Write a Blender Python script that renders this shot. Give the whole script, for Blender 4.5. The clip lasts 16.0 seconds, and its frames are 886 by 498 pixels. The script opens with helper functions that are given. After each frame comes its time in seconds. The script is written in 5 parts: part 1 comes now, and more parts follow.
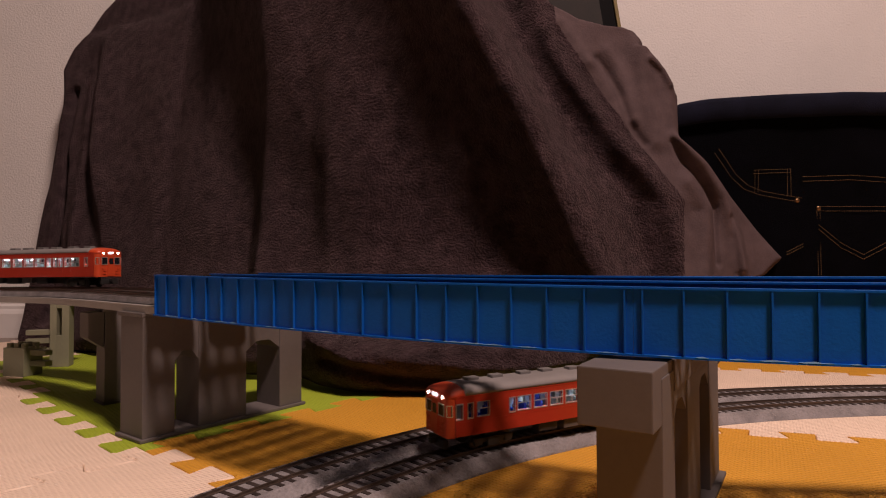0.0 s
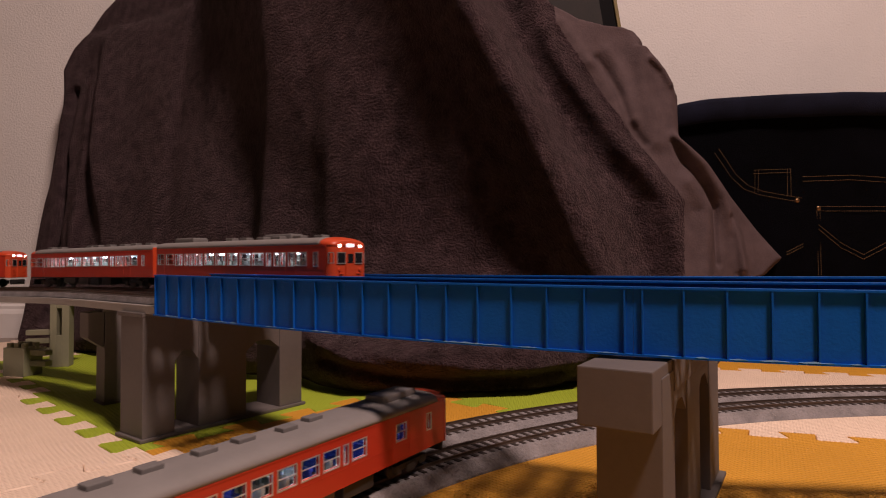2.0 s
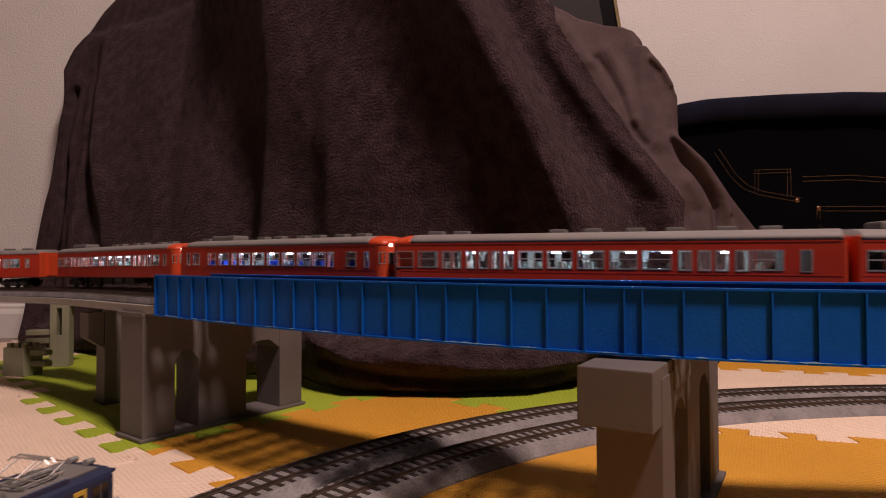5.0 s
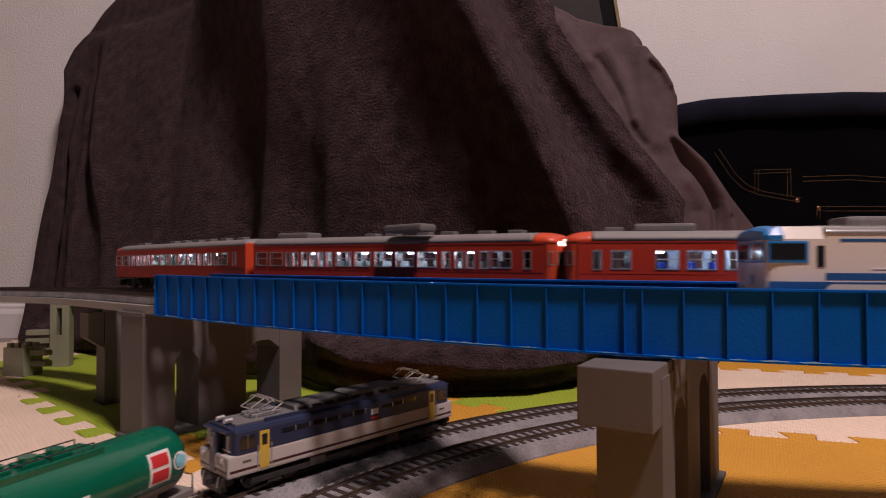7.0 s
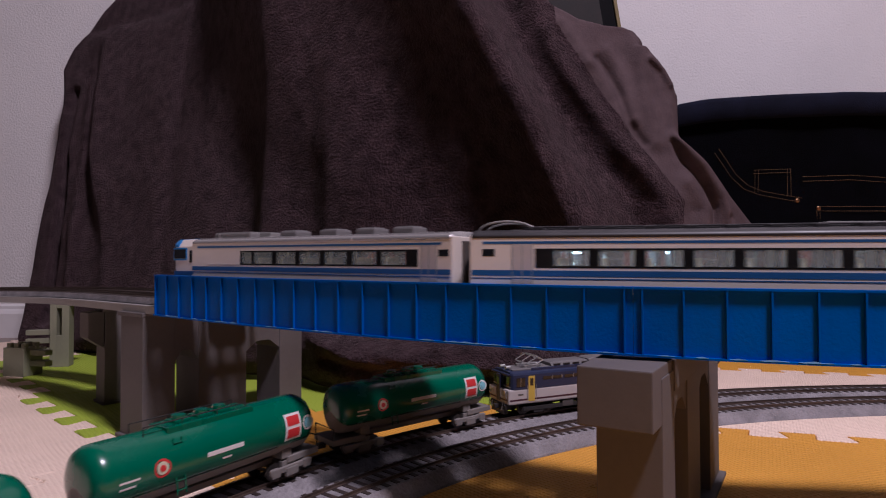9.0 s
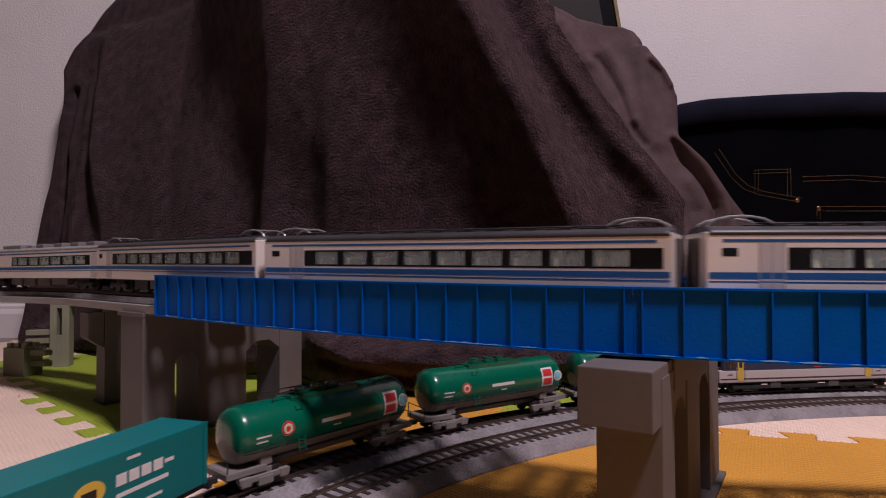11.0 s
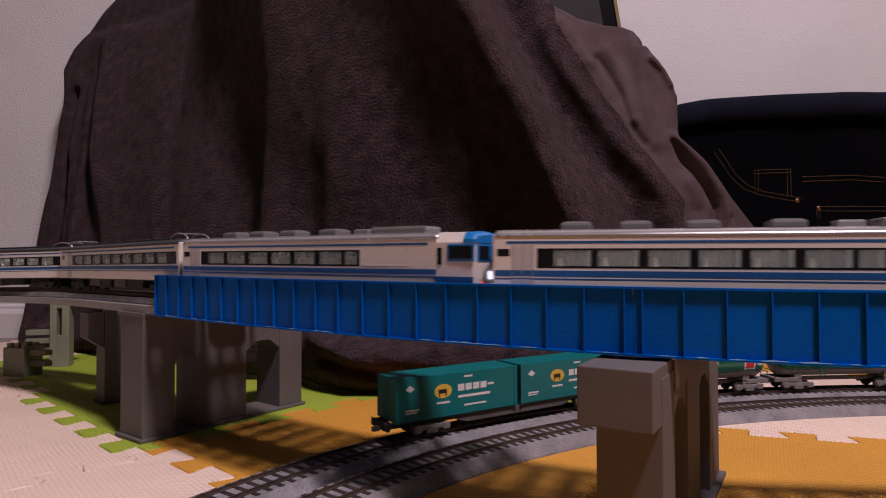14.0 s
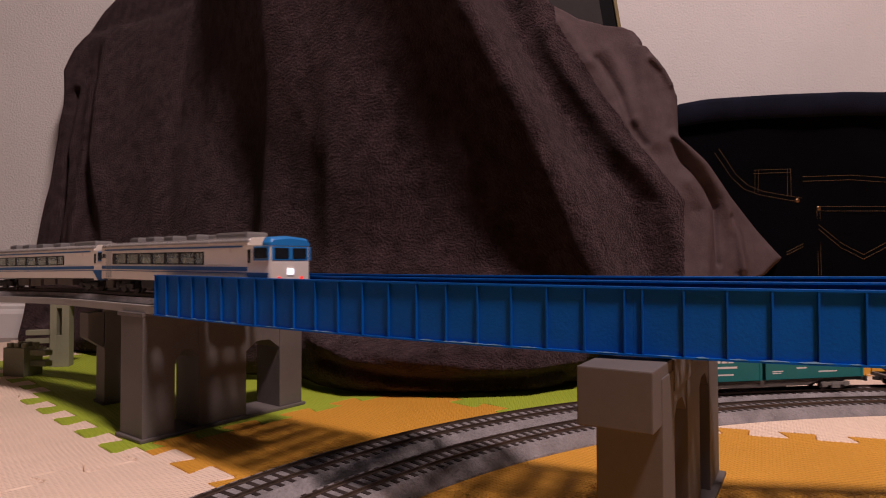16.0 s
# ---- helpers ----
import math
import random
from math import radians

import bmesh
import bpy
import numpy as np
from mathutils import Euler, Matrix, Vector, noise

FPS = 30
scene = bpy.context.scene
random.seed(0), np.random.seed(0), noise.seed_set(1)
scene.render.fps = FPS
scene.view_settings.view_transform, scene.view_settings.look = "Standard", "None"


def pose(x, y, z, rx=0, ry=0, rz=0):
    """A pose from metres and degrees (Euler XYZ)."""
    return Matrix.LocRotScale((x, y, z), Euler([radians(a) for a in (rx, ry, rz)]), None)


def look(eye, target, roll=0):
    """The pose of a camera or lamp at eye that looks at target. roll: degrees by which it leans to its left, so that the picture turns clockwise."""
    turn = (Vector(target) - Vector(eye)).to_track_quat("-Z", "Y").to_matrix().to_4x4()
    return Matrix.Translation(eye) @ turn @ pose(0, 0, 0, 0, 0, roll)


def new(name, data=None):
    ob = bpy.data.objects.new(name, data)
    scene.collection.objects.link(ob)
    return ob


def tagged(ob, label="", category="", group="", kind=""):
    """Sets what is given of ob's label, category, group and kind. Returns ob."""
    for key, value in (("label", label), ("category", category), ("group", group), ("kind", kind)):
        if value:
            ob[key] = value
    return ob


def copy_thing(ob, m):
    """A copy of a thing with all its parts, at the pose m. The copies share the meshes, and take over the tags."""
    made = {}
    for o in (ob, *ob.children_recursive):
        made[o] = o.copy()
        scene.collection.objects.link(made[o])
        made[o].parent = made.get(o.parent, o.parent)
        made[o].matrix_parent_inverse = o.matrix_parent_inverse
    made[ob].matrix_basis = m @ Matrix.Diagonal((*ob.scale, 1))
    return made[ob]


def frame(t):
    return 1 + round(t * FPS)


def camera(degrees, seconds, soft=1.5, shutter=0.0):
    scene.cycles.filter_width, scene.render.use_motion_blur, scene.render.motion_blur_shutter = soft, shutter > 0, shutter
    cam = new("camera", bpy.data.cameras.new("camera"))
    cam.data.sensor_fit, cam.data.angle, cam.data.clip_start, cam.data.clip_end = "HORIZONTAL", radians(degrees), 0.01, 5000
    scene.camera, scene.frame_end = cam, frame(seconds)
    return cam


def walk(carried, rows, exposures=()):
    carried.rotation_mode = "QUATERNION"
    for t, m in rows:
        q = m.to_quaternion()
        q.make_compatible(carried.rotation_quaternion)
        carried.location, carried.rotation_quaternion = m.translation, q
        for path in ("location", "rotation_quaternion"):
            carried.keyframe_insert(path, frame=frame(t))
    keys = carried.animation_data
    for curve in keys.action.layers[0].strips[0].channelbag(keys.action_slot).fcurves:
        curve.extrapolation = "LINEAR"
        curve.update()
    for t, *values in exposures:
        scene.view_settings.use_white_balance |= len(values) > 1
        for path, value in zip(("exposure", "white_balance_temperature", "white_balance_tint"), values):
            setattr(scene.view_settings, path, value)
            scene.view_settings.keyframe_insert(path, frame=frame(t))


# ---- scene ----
import functools

MM = 0.001
CAM_Z = 0.1477


# ---- camera: stands still on the floor, inside the track loop ----
cam = camera(73.5, 16.0, soft=1.1, shutter=0.3)
EYE = Vector((0, 0, CAM_Z))
TILT = pose(0, 0, 0, 90 + 1.309, 0, 0)
STAND = Matrix.Translation(EYE) @ TILT @ pose(0, 0, 0, 0, 0, -0.198)
walk(cam, [(0, STAND), (16.0, STAND)],
     exposures=[(0.0, 0.0, 6750, 20), (4.2, 0.0, 6700, 20), (7.0, 0.0, 5900, 16), (9.0, 0.0, 5050, 19),
                (11.5, 0.0, 5400, 19), (12.5, 0.0, 5150, 19), (14.5, 0.0, 5650, 20), (16.0, 0.0, 6150, 20)])

# ---- light: one warm ceiling lamp out of view, a little bounce from the room ----
world = bpy.data.worlds.new("world")
scene.world = world
world.use_nodes = True
world.node_tree.nodes["Background"].inputs[0].default_value = (1.0, 0.86, 0.78, 1)
world.node_tree.nodes["Background"].inputs[1].default_value = 0.0
lamp_data = bpy.data.lights.new("ceiling_lamp", "AREA")
lamp_data.shape, lamp_data.size = "DISK", 0.32
lamp_data.energy, lamp_data.color = 57.5, (1.0, 0.78, 0.68)
lamp = new("ceiling_lamp", lamp_data)
lamp.matrix_world = look((0.60, -0.40, 2.2), (0.33, 0.12, 0.0))


# ---- materials ----
def mk(name, color, rough=0.5, metal=0.0, var=0.12, scale=40.0, bump=0.0, bscale=400.0, spread=0.0, coat=0.0, emit=0.0,
       emit_color=None, spec=None):
    m = bpy.data.materials.new(name)
    m.use_nodes = True
    nt = m.node_tree
    b = nt.nodes["Principled BSDF"]
    b.inputs["Roughness"].default_value = rough
    b.inputs["Metallic"].default_value = metal
    b.inputs["Coat Weight"].default_value = coat
    if spec is not None:
        b.inputs["Specular IOR Level"].default_value = spec
    tc = nt.nodes.new("ShaderNodeTexCoord")
    n1 = nt.nodes.new("ShaderNodeTexNoise")
    n1.inputs["Scale"].default_value, n1.inputs["Detail"].default_value = scale, 6
    n2 = nt.nodes.new("ShaderNodeTexNoise")
    n2.inputs["Scale"].default_value, n2.inputs["Detail"].default_value = scale * 9, 3
    for n in (n1, n2):
        nt.links.new(tc.outputs["Object"], n.inputs["Vector"])
    add = nt.nodes.new("ShaderNodeMath")
    add.operation = "MULTIPLY_ADD"
    add.inputs[1].default_value = 0.35
    nt.links.new(n2.outputs[0], add.inputs[0])
    nt.links.new(n1.outputs[0], add.inputs[2])
    ramp = nt.nodes.new("ShaderNodeValToRGB")
    c = Vector(color)
    lo, hi = c * (1 - var), c * (1 + var)
    ramp.color_ramp.elements[0].position, ramp.color_ramp.elements[1].position = 0.42, 0.92
    ramp.color_ramp.elements[0].color, ramp.color_ramp.elements[1].color = (*lo, 1), (*hi, 1)
    nt.links.new(add.outputs[0], ramp.inputs[0])
    out = ramp.outputs[0]
    if spread:
        info = nt.nodes.new("ShaderNodeObjectInfo")
        mr = nt.nodes.new("ShaderNodeMapRange")
        mr.inputs["To Min"].default_value, mr.inputs["To Max"].default_value = 1 - spread, 1 + spread
        nt.links.new(info.outputs["Random"], mr.inputs["Value"])
        hsv = nt.nodes.new("ShaderNodeHueSaturation")
        nt.links.new(mr.outputs[0], hsv.inputs["Value"])
        nt.links.new(out, hsv.inputs["Color"])
        out = hsv.outputs[0]
    nt.links.new(out, b.inputs["Base Color"])
    rr = nt.nodes.new("ShaderNodeMapRange")
    rr.inputs["To Min"].default_value, rr.inputs["To Max"].default_value = max(rough - 0.1, 0.02), min(rough + 0.12, 1)
    nt.links.new(n1.outputs[0], rr.inputs["Value"])
    nt.links.new(rr.outputs[0], b.inputs["Roughness"])
    if bump:
        n3 = nt.nodes.new("ShaderNodeTexNoise")
        n3.inputs["Scale"].default_value, n3.inputs["Detail"].default_value = bscale, 4
        nt.links.new(tc.outputs["Object"], n3.inputs["Vector"])
        bp = nt.nodes.new("ShaderNodeBump")
        bp.inputs["Strength"].default_value, bp.inputs["Distance"].default_value = bump, 0.0015
        nt.links.new(n3.outputs[0], bp.inputs["Height"])
        nt.links.new(bp.outputs[0], b.inputs["Normal"])
    if emit:
        b.inputs["Emission Color"].default_value = (*(emit_color or color), 1)
        b.inputs["Emission Strength"].default_value = emit
    return m


def foam(name, color, way=48.0):
    """Foam play mat with a woven relief."""
    m = mk(name, color, 0.62, var=0.06, scale=9, spread=0.02, spec=0.35)
    nt = m.node_tree
    b = nt.nodes["Principled BSDF"]
    tc = nt.nodes.new("ShaderNodeTexCoord")
    waves = []
    for turn in (way, way - 90):
        mp = nt.nodes.new("ShaderNodeMapping")
        mp.inputs["Rotation"].default_value = (0, 0, radians(turn))
        nt.links.new(tc.outputs["Object"], mp.inputs["Vector"])
        w = nt.nodes.new("ShaderNodeTexWave")
        w.wave_type, w.bands_direction, w.wave_profile = "BANDS", "X", "SIN"
        w.inputs["Scale"].default_value = 90
        w.inputs["Distortion"].default_value = 0.4
        nt.links.new(mp.outputs[0], w.inputs["Vector"])
        waves.append(w)
    mul = nt.nodes.new("ShaderNodeMath")
    mul.operation = "MULTIPLY"
    nt.links.new(waves[0].outputs["Fac"], mul.inputs[0])
    nt.links.new(waves[1].outputs["Fac"], mul.inputs[1])
    bp = nt.nodes.new("ShaderNodeBump")
    bp.inputs["Strength"].default_value, bp.inputs["Distance"].default_value = 0.75, 0.0013
    nt.links.new(mul.outputs[0], bp.inputs["Height"])
    nt.links.new(bp.outputs[0], b.inputs["Normal"])
    return m


def fleece(name, color):
    m = mk(name, color, 0.95, var=0.55, scale=60, bump=1.0, bscale=290, spec=0.03)
    nt = m.node_tree
    b = nt.nodes["Principled BSDF"]
    b.inputs["Sheen Tint"].default_value = (0.9, 0.72, 0.7, 1)
    b.inputs["Sheen Weight"].default_value = 0.12
    b.inputs["Sheen Roughness"].default_value = 0.35
    bp = next(n for n in nt.nodes if n.type == "BUMP")
    bp.inputs["Distance"].default_value = 0.0105
    # matted tufts: short clumps broken by finer grain
    tufts = next(n for n in nt.nodes if n.type == "TEX_NOISE" and n.inputs["Scale"].default_value == 290)
    tufts.inputs["Detail"].default_value, tufts.inputs["Roughness"].default_value = 3.0, 0.66
    tufts.inputs["Distortion"].default_value = 0.1
    return m


def glass(name, color=(0.9, 0.95, 1.0), rough=0.03, clear=1.0):
    m = bpy.data.materials.new(name)
    m.use_nodes = True
    nt = m.node_tree
    b = nt.nodes["Principled BSDF"]
    b.inputs["Base Color"].default_value = (*color, 1)
    b.inputs["Roughness"].default_value = rough
    b.inputs["Transmission Weight"].default_value = clear
    b.inputs["IOR"].default_value = 1.1
    return m


M = dict(
    wall=mk("wallpaper", (0.72, 0.69, 0.67), 0.9, var=0.04, scale=5, bump=0.9, bscale=230, spec=0.2),
    # dark colour for the unseen walls and ceiling, keeps bounce light low
    plain=mk("dimmed_unseen_wall", (0.10, 0.09, 0.083), 0.9, var=0.05, scale=5),
    board=mk("white_skirting", (0.75, 0.72, 0.7), 0.5, var=0.04, scale=8),
    # floor colour lowered so that less light bounces up into the folds
    floor=mk("floor_vinyl_dimmed", (0.28, 0.22, 0.185), 0.45, var=0.08, scale=6),
    cream=foam("foam_cream", (0.88, 0.69, 0.54)),
    green=foam("foam_green", (0.36, 0.46, 0.035)),
    orange=foam("foam_orange", (0.68, 0.33, 0.035)),
    cream_turned=foam("foam_cream_turned", (0.88, 0.69, 0.54), -16.4),
    orange_turned=foam("foam_orange_turned", (0.68, 0.33, 0.035), -16.4),
    fleece=fleece("fleece_brown", (0.054, 0.034, 0.038)),
    backing=mk("blanket_back", (0.088, 0.062, 0.064), 0.9, var=0.2, scale=45, bump=0.5, bscale=420, spec=0.05),
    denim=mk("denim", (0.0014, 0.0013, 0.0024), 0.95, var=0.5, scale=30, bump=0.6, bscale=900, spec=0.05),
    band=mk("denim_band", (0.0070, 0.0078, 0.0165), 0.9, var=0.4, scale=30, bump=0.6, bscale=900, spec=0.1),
    chip=mk("worn_blue", (0.16, 0.36, 0.62), 0.5, var=0.3, scale=200),
    thread=mk("thread", (0.13, 0.075, 0.03), 0.8, var=0.3, scale=900),
    rivet=mk("rivet", (0.35, 0.2, 0.1), 0.35, 1.0),
    gold=mk("gold_edge", (0.3, 0.24, 0.12), 0.4, 0.6),
    blackboard=mk("black_board", (0.006, 0.006, 0.007), 0.7, spec=0.1),
    print=mk("printed_sheet", (0.016, 0.012, 0.011), 0.7, var=0.5, scale=30),
    blue=mk("blue_plastic", (0.002, 0.098, 0.44), 0.38, var=0.12, scale=25, bump=0.16, bscale=600, spec=0.16),
    pier=mk("pier_grey", (0.118, 0.103, 0.099), 0.68, var=0.14, scale=24, bump=0.05, bscale=700),
    pier2=mk("pier_olive", (0.25, 0.245, 0.165), 0.6, var=0.1, scale=30, bump=0.1, bscale=500),
    slab=mk("slab_grey", (0.30, 0.285, 0.27), 0.75, var=0.1, scale=30, bump=0.2, bscale=700),
    ballast=mk("ballast", (0.235, 0.218, 0.222), 0.85, var=0.35, scale=60, bump=1.0, bscale=420),
    sleeper=mk("sleeper_brown", (0.036, 0.025, 0.021), 0.6, var=0.3, scale=90, spread=0.15),
    rail=mk("rail_steel", (0.17, 0.125, 0.10), 0.33, 0.75, var=0.2, scale=60),
    red=mk("vermilion_paint", (0.45, 0.036, 0.016), 0.36, var=0.05, scale=50, spread=0.02),
    orange_end=mk("vermilion_end", (0.60, 0.07, 0.022), 0.36, var=0.05, scale=50),
    roofgrey=mk("roof_grey", (0.21, 0.195, 0.19), 0.6, var=0.08, scale=40),
    vent=mk("vent_grey", (0.16, 0.15, 0.148), 0.6, var=0.1, scale=60),
    under=mk("underframe_black", (0.02, 0.018, 0.018), 0.6, var=0.3, scale=80),
    gear=mk("underfloor_grey", (0.10, 0.085, 0.078), 0.6, var=0.3, scale=80),
    bogie=mk("bogie_dark", (0.03, 0.027, 0.026), 0.55, var=0.25, scale=90),
    wheel=mk("wheel_steel", (0.10, 0.09, 0.085), 0.4, 0.8, var=0.2),
    silver=mk("window_silver", (0.55, 0.54, 0.53), 0.35, 0.7, var=0.06),
    glass=glass("window_glass"),
    pale_glass=glass("pale_glass", (0.80, 0.86, 0.80), 0.04, 0.85),
    dark_glass=mk("dark_glass", (0.012, 0.014, 0.018), 0.08, var=0.2, coat=0.3),
    seat_blue=mk("seat_blue", (0.012, 0.045, 0.42), 0.6, var=0.1),
    seat_tan=mk("seat_tan", (0.62, 0.57, 0.42), 0.7, var=0.1),
    inner=mk("interior_pale", (0.72, 0.76, 0.74), 0.7, var=0.05),
    inner_dim=mk("interior_grey", (0.28, 0.30, 0.28), 0.7, var=0.1),
    lit=mk("interior_lamp", (1, 1, 1), 0.4, emit=60.0, emit_color=(0.84, 0.90, 1.0)),
    head=mk("headlamp_lit", (1, 1, 1), 0.3, emit=9.0, emit_color=(1.0, 0.97, 0.92)),
    sign=mk("sign_lit", (1, 1, 1), 0.4, emit=1.2, emit_color=(0.95, 0.9, 1.0)),
    sign_dim=mk("sign_dim", (0.9, 0.8, 0.7), 0.4, emit=1.2, emit_color=(1.0, 0.85, 0.7)),
    tail=mk("tail_lamp", (0.6, 0.02, 0.02), 0.3, emit=0.8, emit_color=(1.0, 0.05, 0.03)),
    ivory=mk("ivory_paint", (0.76, 0.69, 0.62), 0.3, var=0.03, scale=40, coat=0.15),
    stripe=mk("stripe_blue", (0.02, 0.10, 0.27), 0.35, var=0.06, scale=40),
    cabblue=mk("cab_blue", (0.02, 0.20, 0.55), 0.3, var=0.06, scale=40, coat=0.2),
    roofsilver=mk("roof_silver", (0.42, 0.40, 0.39), 0.24, 0.55, var=0.06, scale=40),
    roofdark=mk("roof_dark", (0.03, 0.028, 0.03), 0.45, var=0.2, scale=50),
    bandblack=mk("band_black", (0.008, 0.008, 0.008), 0.2, var=0.2),
    navy=mk("loco_navy", (0.024, 0.032, 0.075), 0.38, var=0.12, scale=40),
    maroon=mk("loco_maroon", (0.06, 0.018, 0.03), 0.4, var=0.1),
    locowhite=mk("loco_white", (0.52, 0.47, 0.45), 0.35, var=0.05, scale=40),
    yellow=mk("door_yellow", (0.62, 0.42, 0.06), 0.4, var=0.06),
    tank=mk("tank_green", (0.004, 0.115, 0.062), 0.25, var=0.06, scale=40, coat=0.35),
    tankgrey=mk("tank_grey", (0.21, 0.19, 0.175), 0.5, var=0.1, scale=50),
    box=mk("container_teal", (0.006, 0.16, 0.165), 0.4, var=0.06, scale=50, spread=0.03),
    white=mk("white_print", (0.72, 0.7, 0.68), 0.5, var=0.04),
    redprint=mk("red_print", (0.55, 0.03, 0.03), 0.5, var=0.04),
    yellowprint=mk("yellow_print", (0.72, 0.48, 0.05), 0.5, var=0.04),
    blackprint=mk("black_print", (0.02, 0.015, 0.012), 0.5, var=0.04),
    cyanprint=mk("cyan_print", (0.25, 0.55, 0.65), 0.5, var=0.04),
)


# ---- mesh helpers (sizes in millimetres) ----
def mesh_of(bm, name, material, smooth=False):
    bmesh.ops.recalc_face_normals(bm, faces=bm.faces)
    me = bpy.data.meshes.new(name)
    bm.to_mesh(me)
    bm.free()
    me.materials.append(M[material] if isinstance(material, str) else material)
    if smooth:
        for p in me.polygons:
            p.use_smooth = True
    return me


def part(name, bm, material, parent, label="", smooth=False):
    ob = new(name, mesh_of(bm, name, material, smooth))
    ob.parent = parent
    if label:
        tagged(ob, label)
    return ob


def share(name, me, parent, m=None, label=""):
    ob = new(name, me)
    ob.parent = parent
    if m is not None:
        ob.matrix_basis = m
    if label:
        tagged(ob, label)
    return ob


def thing(name, label, category, group="", kind=""):
    return tagged(new(name), label, category, group, kind)


def bmx():
    return bmesh.new()


def cube(bm, x0, x1, y0, y1, z0, z1, bevel=0.0):
    """A box in millimetres, with chamfered edges where bevel is given."""
    r = bmesh.ops.create_cube(bm, size=1.0)
    vs = r["verts"]
    for v in vs:
        v.co = Vector(((x0 if v.co.x < 0 else x1) * MM, (y0 if v.co.y < 0 else y1) * MM, (z0 if v.co.z < 0 else z1) * MM))
    if bevel:
        es = list({e for v in vs for e in v.link_edges})
        bmesh.ops.bevel(bm, geom=es, offset=bevel * MM, segments=2, affect="EDGES", profile=0.6)
    return bm


def rod(bm, a, b, r, seg=10, r2=None):
    """A round bar from a to b, millimetres."""
    a, b = Vector(a) * MM, Vector(b) * MM
    d = b - a
    m = Matrix.Translation((a + b) / 2) @ d.to_track_quat("Z", "Y").to_matrix().to_4x4()
    bmesh.ops.create_cone(bm, cap_ends=True, segments=seg, radius1=r * MM, radius2=(r if r2 is None else r2) * MM, depth=d.length, matrix=m)
    return bm


def loft(bm, rings, closed=True, caps=True):
    """Joins rings of points (millimetres) into a skin."""
    vv = [[bm.verts.new(Vector(p) * MM) for p in ring] for ring in rings]
    n = len(vv[0])
    for a, b in zip(vv, vv[1:]):
        for i in range(n if closed else n - 1):
            j = (i + 1) % n
            bm.faces.new((a[i], a[j], b[j], b[i]))
    if caps and closed:
        bm.faces.new(vv[0][::-1])
        bm.faces.new(vv[-1])
    return bm


# ---- the two railway lines ----
def line(x0, y0, heading, knots, start, end, step=4.0):
    """A plan curve from its curvature (1/m) at arc lengths (mm)."""
    s = np.arange(start, end + step, step)
    kap = np.interp(s, [k[0] for k in knots], [k[1] for k in knots]) / 1000
    th = np.concatenate([[0], np.cumsum((kap[1:] + kap[:-1]) / 2 * step)])
    i0 = int(round(-start / step))
    th = th - th[i0] + heading
    mid = (th[1:] + th[:-1]) / 2
    x = np.concatenate([[0], np.cumsum(np.cos(mid) * step)])
    y = np.concatenate([[0], np.cumsum(np.sin(mid) * step)])
    return s, x - x[i0] + x0, y - y[i0] + y0, th


HIGH = line(-216.8, 499.0, -0.6710, [(-2000, -2.02), (-260, -2.02), (-120, 0.035), (50, 0.611), (350, 0.868), (390, 2.1), (500, 2.1), (520, 0.2), (720, 0.2), (760, 0), (3600, 0)], -1800, 3600)
LOW = line(-77.96, 338.8, 0.9583, [(-2000, -2.048), (0, -2.048), (250, -1.591), (500, -1.117), (650, -0.825), (700, -2.05), (1400, -2.05)], -2000, 1300)
HIGH_Z, LOW_Z, SPACE_HIGH, SPACE_LOW = 121.05, 12.0, 49.0, 52.2


def high_z(s):
    s = float(s)
    if s < 0:
        return HIGH_Z + (0.113 * s / 100 - 0.1555 * (s / 100) ** 2 if s > -600 else -6.28)
    return HIGH_Z - 0.762 * min(s, 800) / 100


def high(s, off=0.0, up=0.0):
    x, y, th = (float(np.interp(s, HIGH[0], HIGH[k])) for k in (1, 2, 3))
    return Vector((x - math.sin(th) * off, y + math.cos(th) * off, high_z(s) + up)), th


def low(s, off=0.0, up=0.0):
    x, y, th = (float(np.interp(s, LOW[0], LOW[k])) for k in (1, 2, 3))
    return Vector((x - math.sin(th) * off, y + math.cos(th) * off, LOW_Z + up)), th


def sweep(bm, track, s0, s1, profile, step=12.0, closed=True):
    """A profile of (across, up) points drawn along a line."""
    n = max(2, int(round((s1 - s0) / step)) + 1)
    rings = []
    for k in range(n):
        s = s0 + (s1 - s0) * k / (n - 1)
        rings.append([track(s, o, u)[0] for o, u in profile])
    return loft(bm, rings, closed)


def ride(track, s, off, base, way):
    """The pose of a vehicle on a line: its bogies, base apart, stand on the track."""
    a, b = track(s - base / 2, off)[0], track(s + base / 2, off)[0]
    if way < 0:
        a, b = b, a
    d = (b - a).normalized()
    mid = (a + b) / 2
    q = d.to_track_quat("X", "Z")
    return Matrix.Translation(mid * MM) @ q.to_matrix().to_4x4()


# ---- the room ----
def slab_box(name, x0, x1, y0, y1, z0, z1, material, kind="structure", label="", category=""):
    ob = new(name, mesh_of(cube(bmx(), x0, x1, y0, y1, z0, z1), name, material))
    return tagged(ob, label, category, kind=kind)


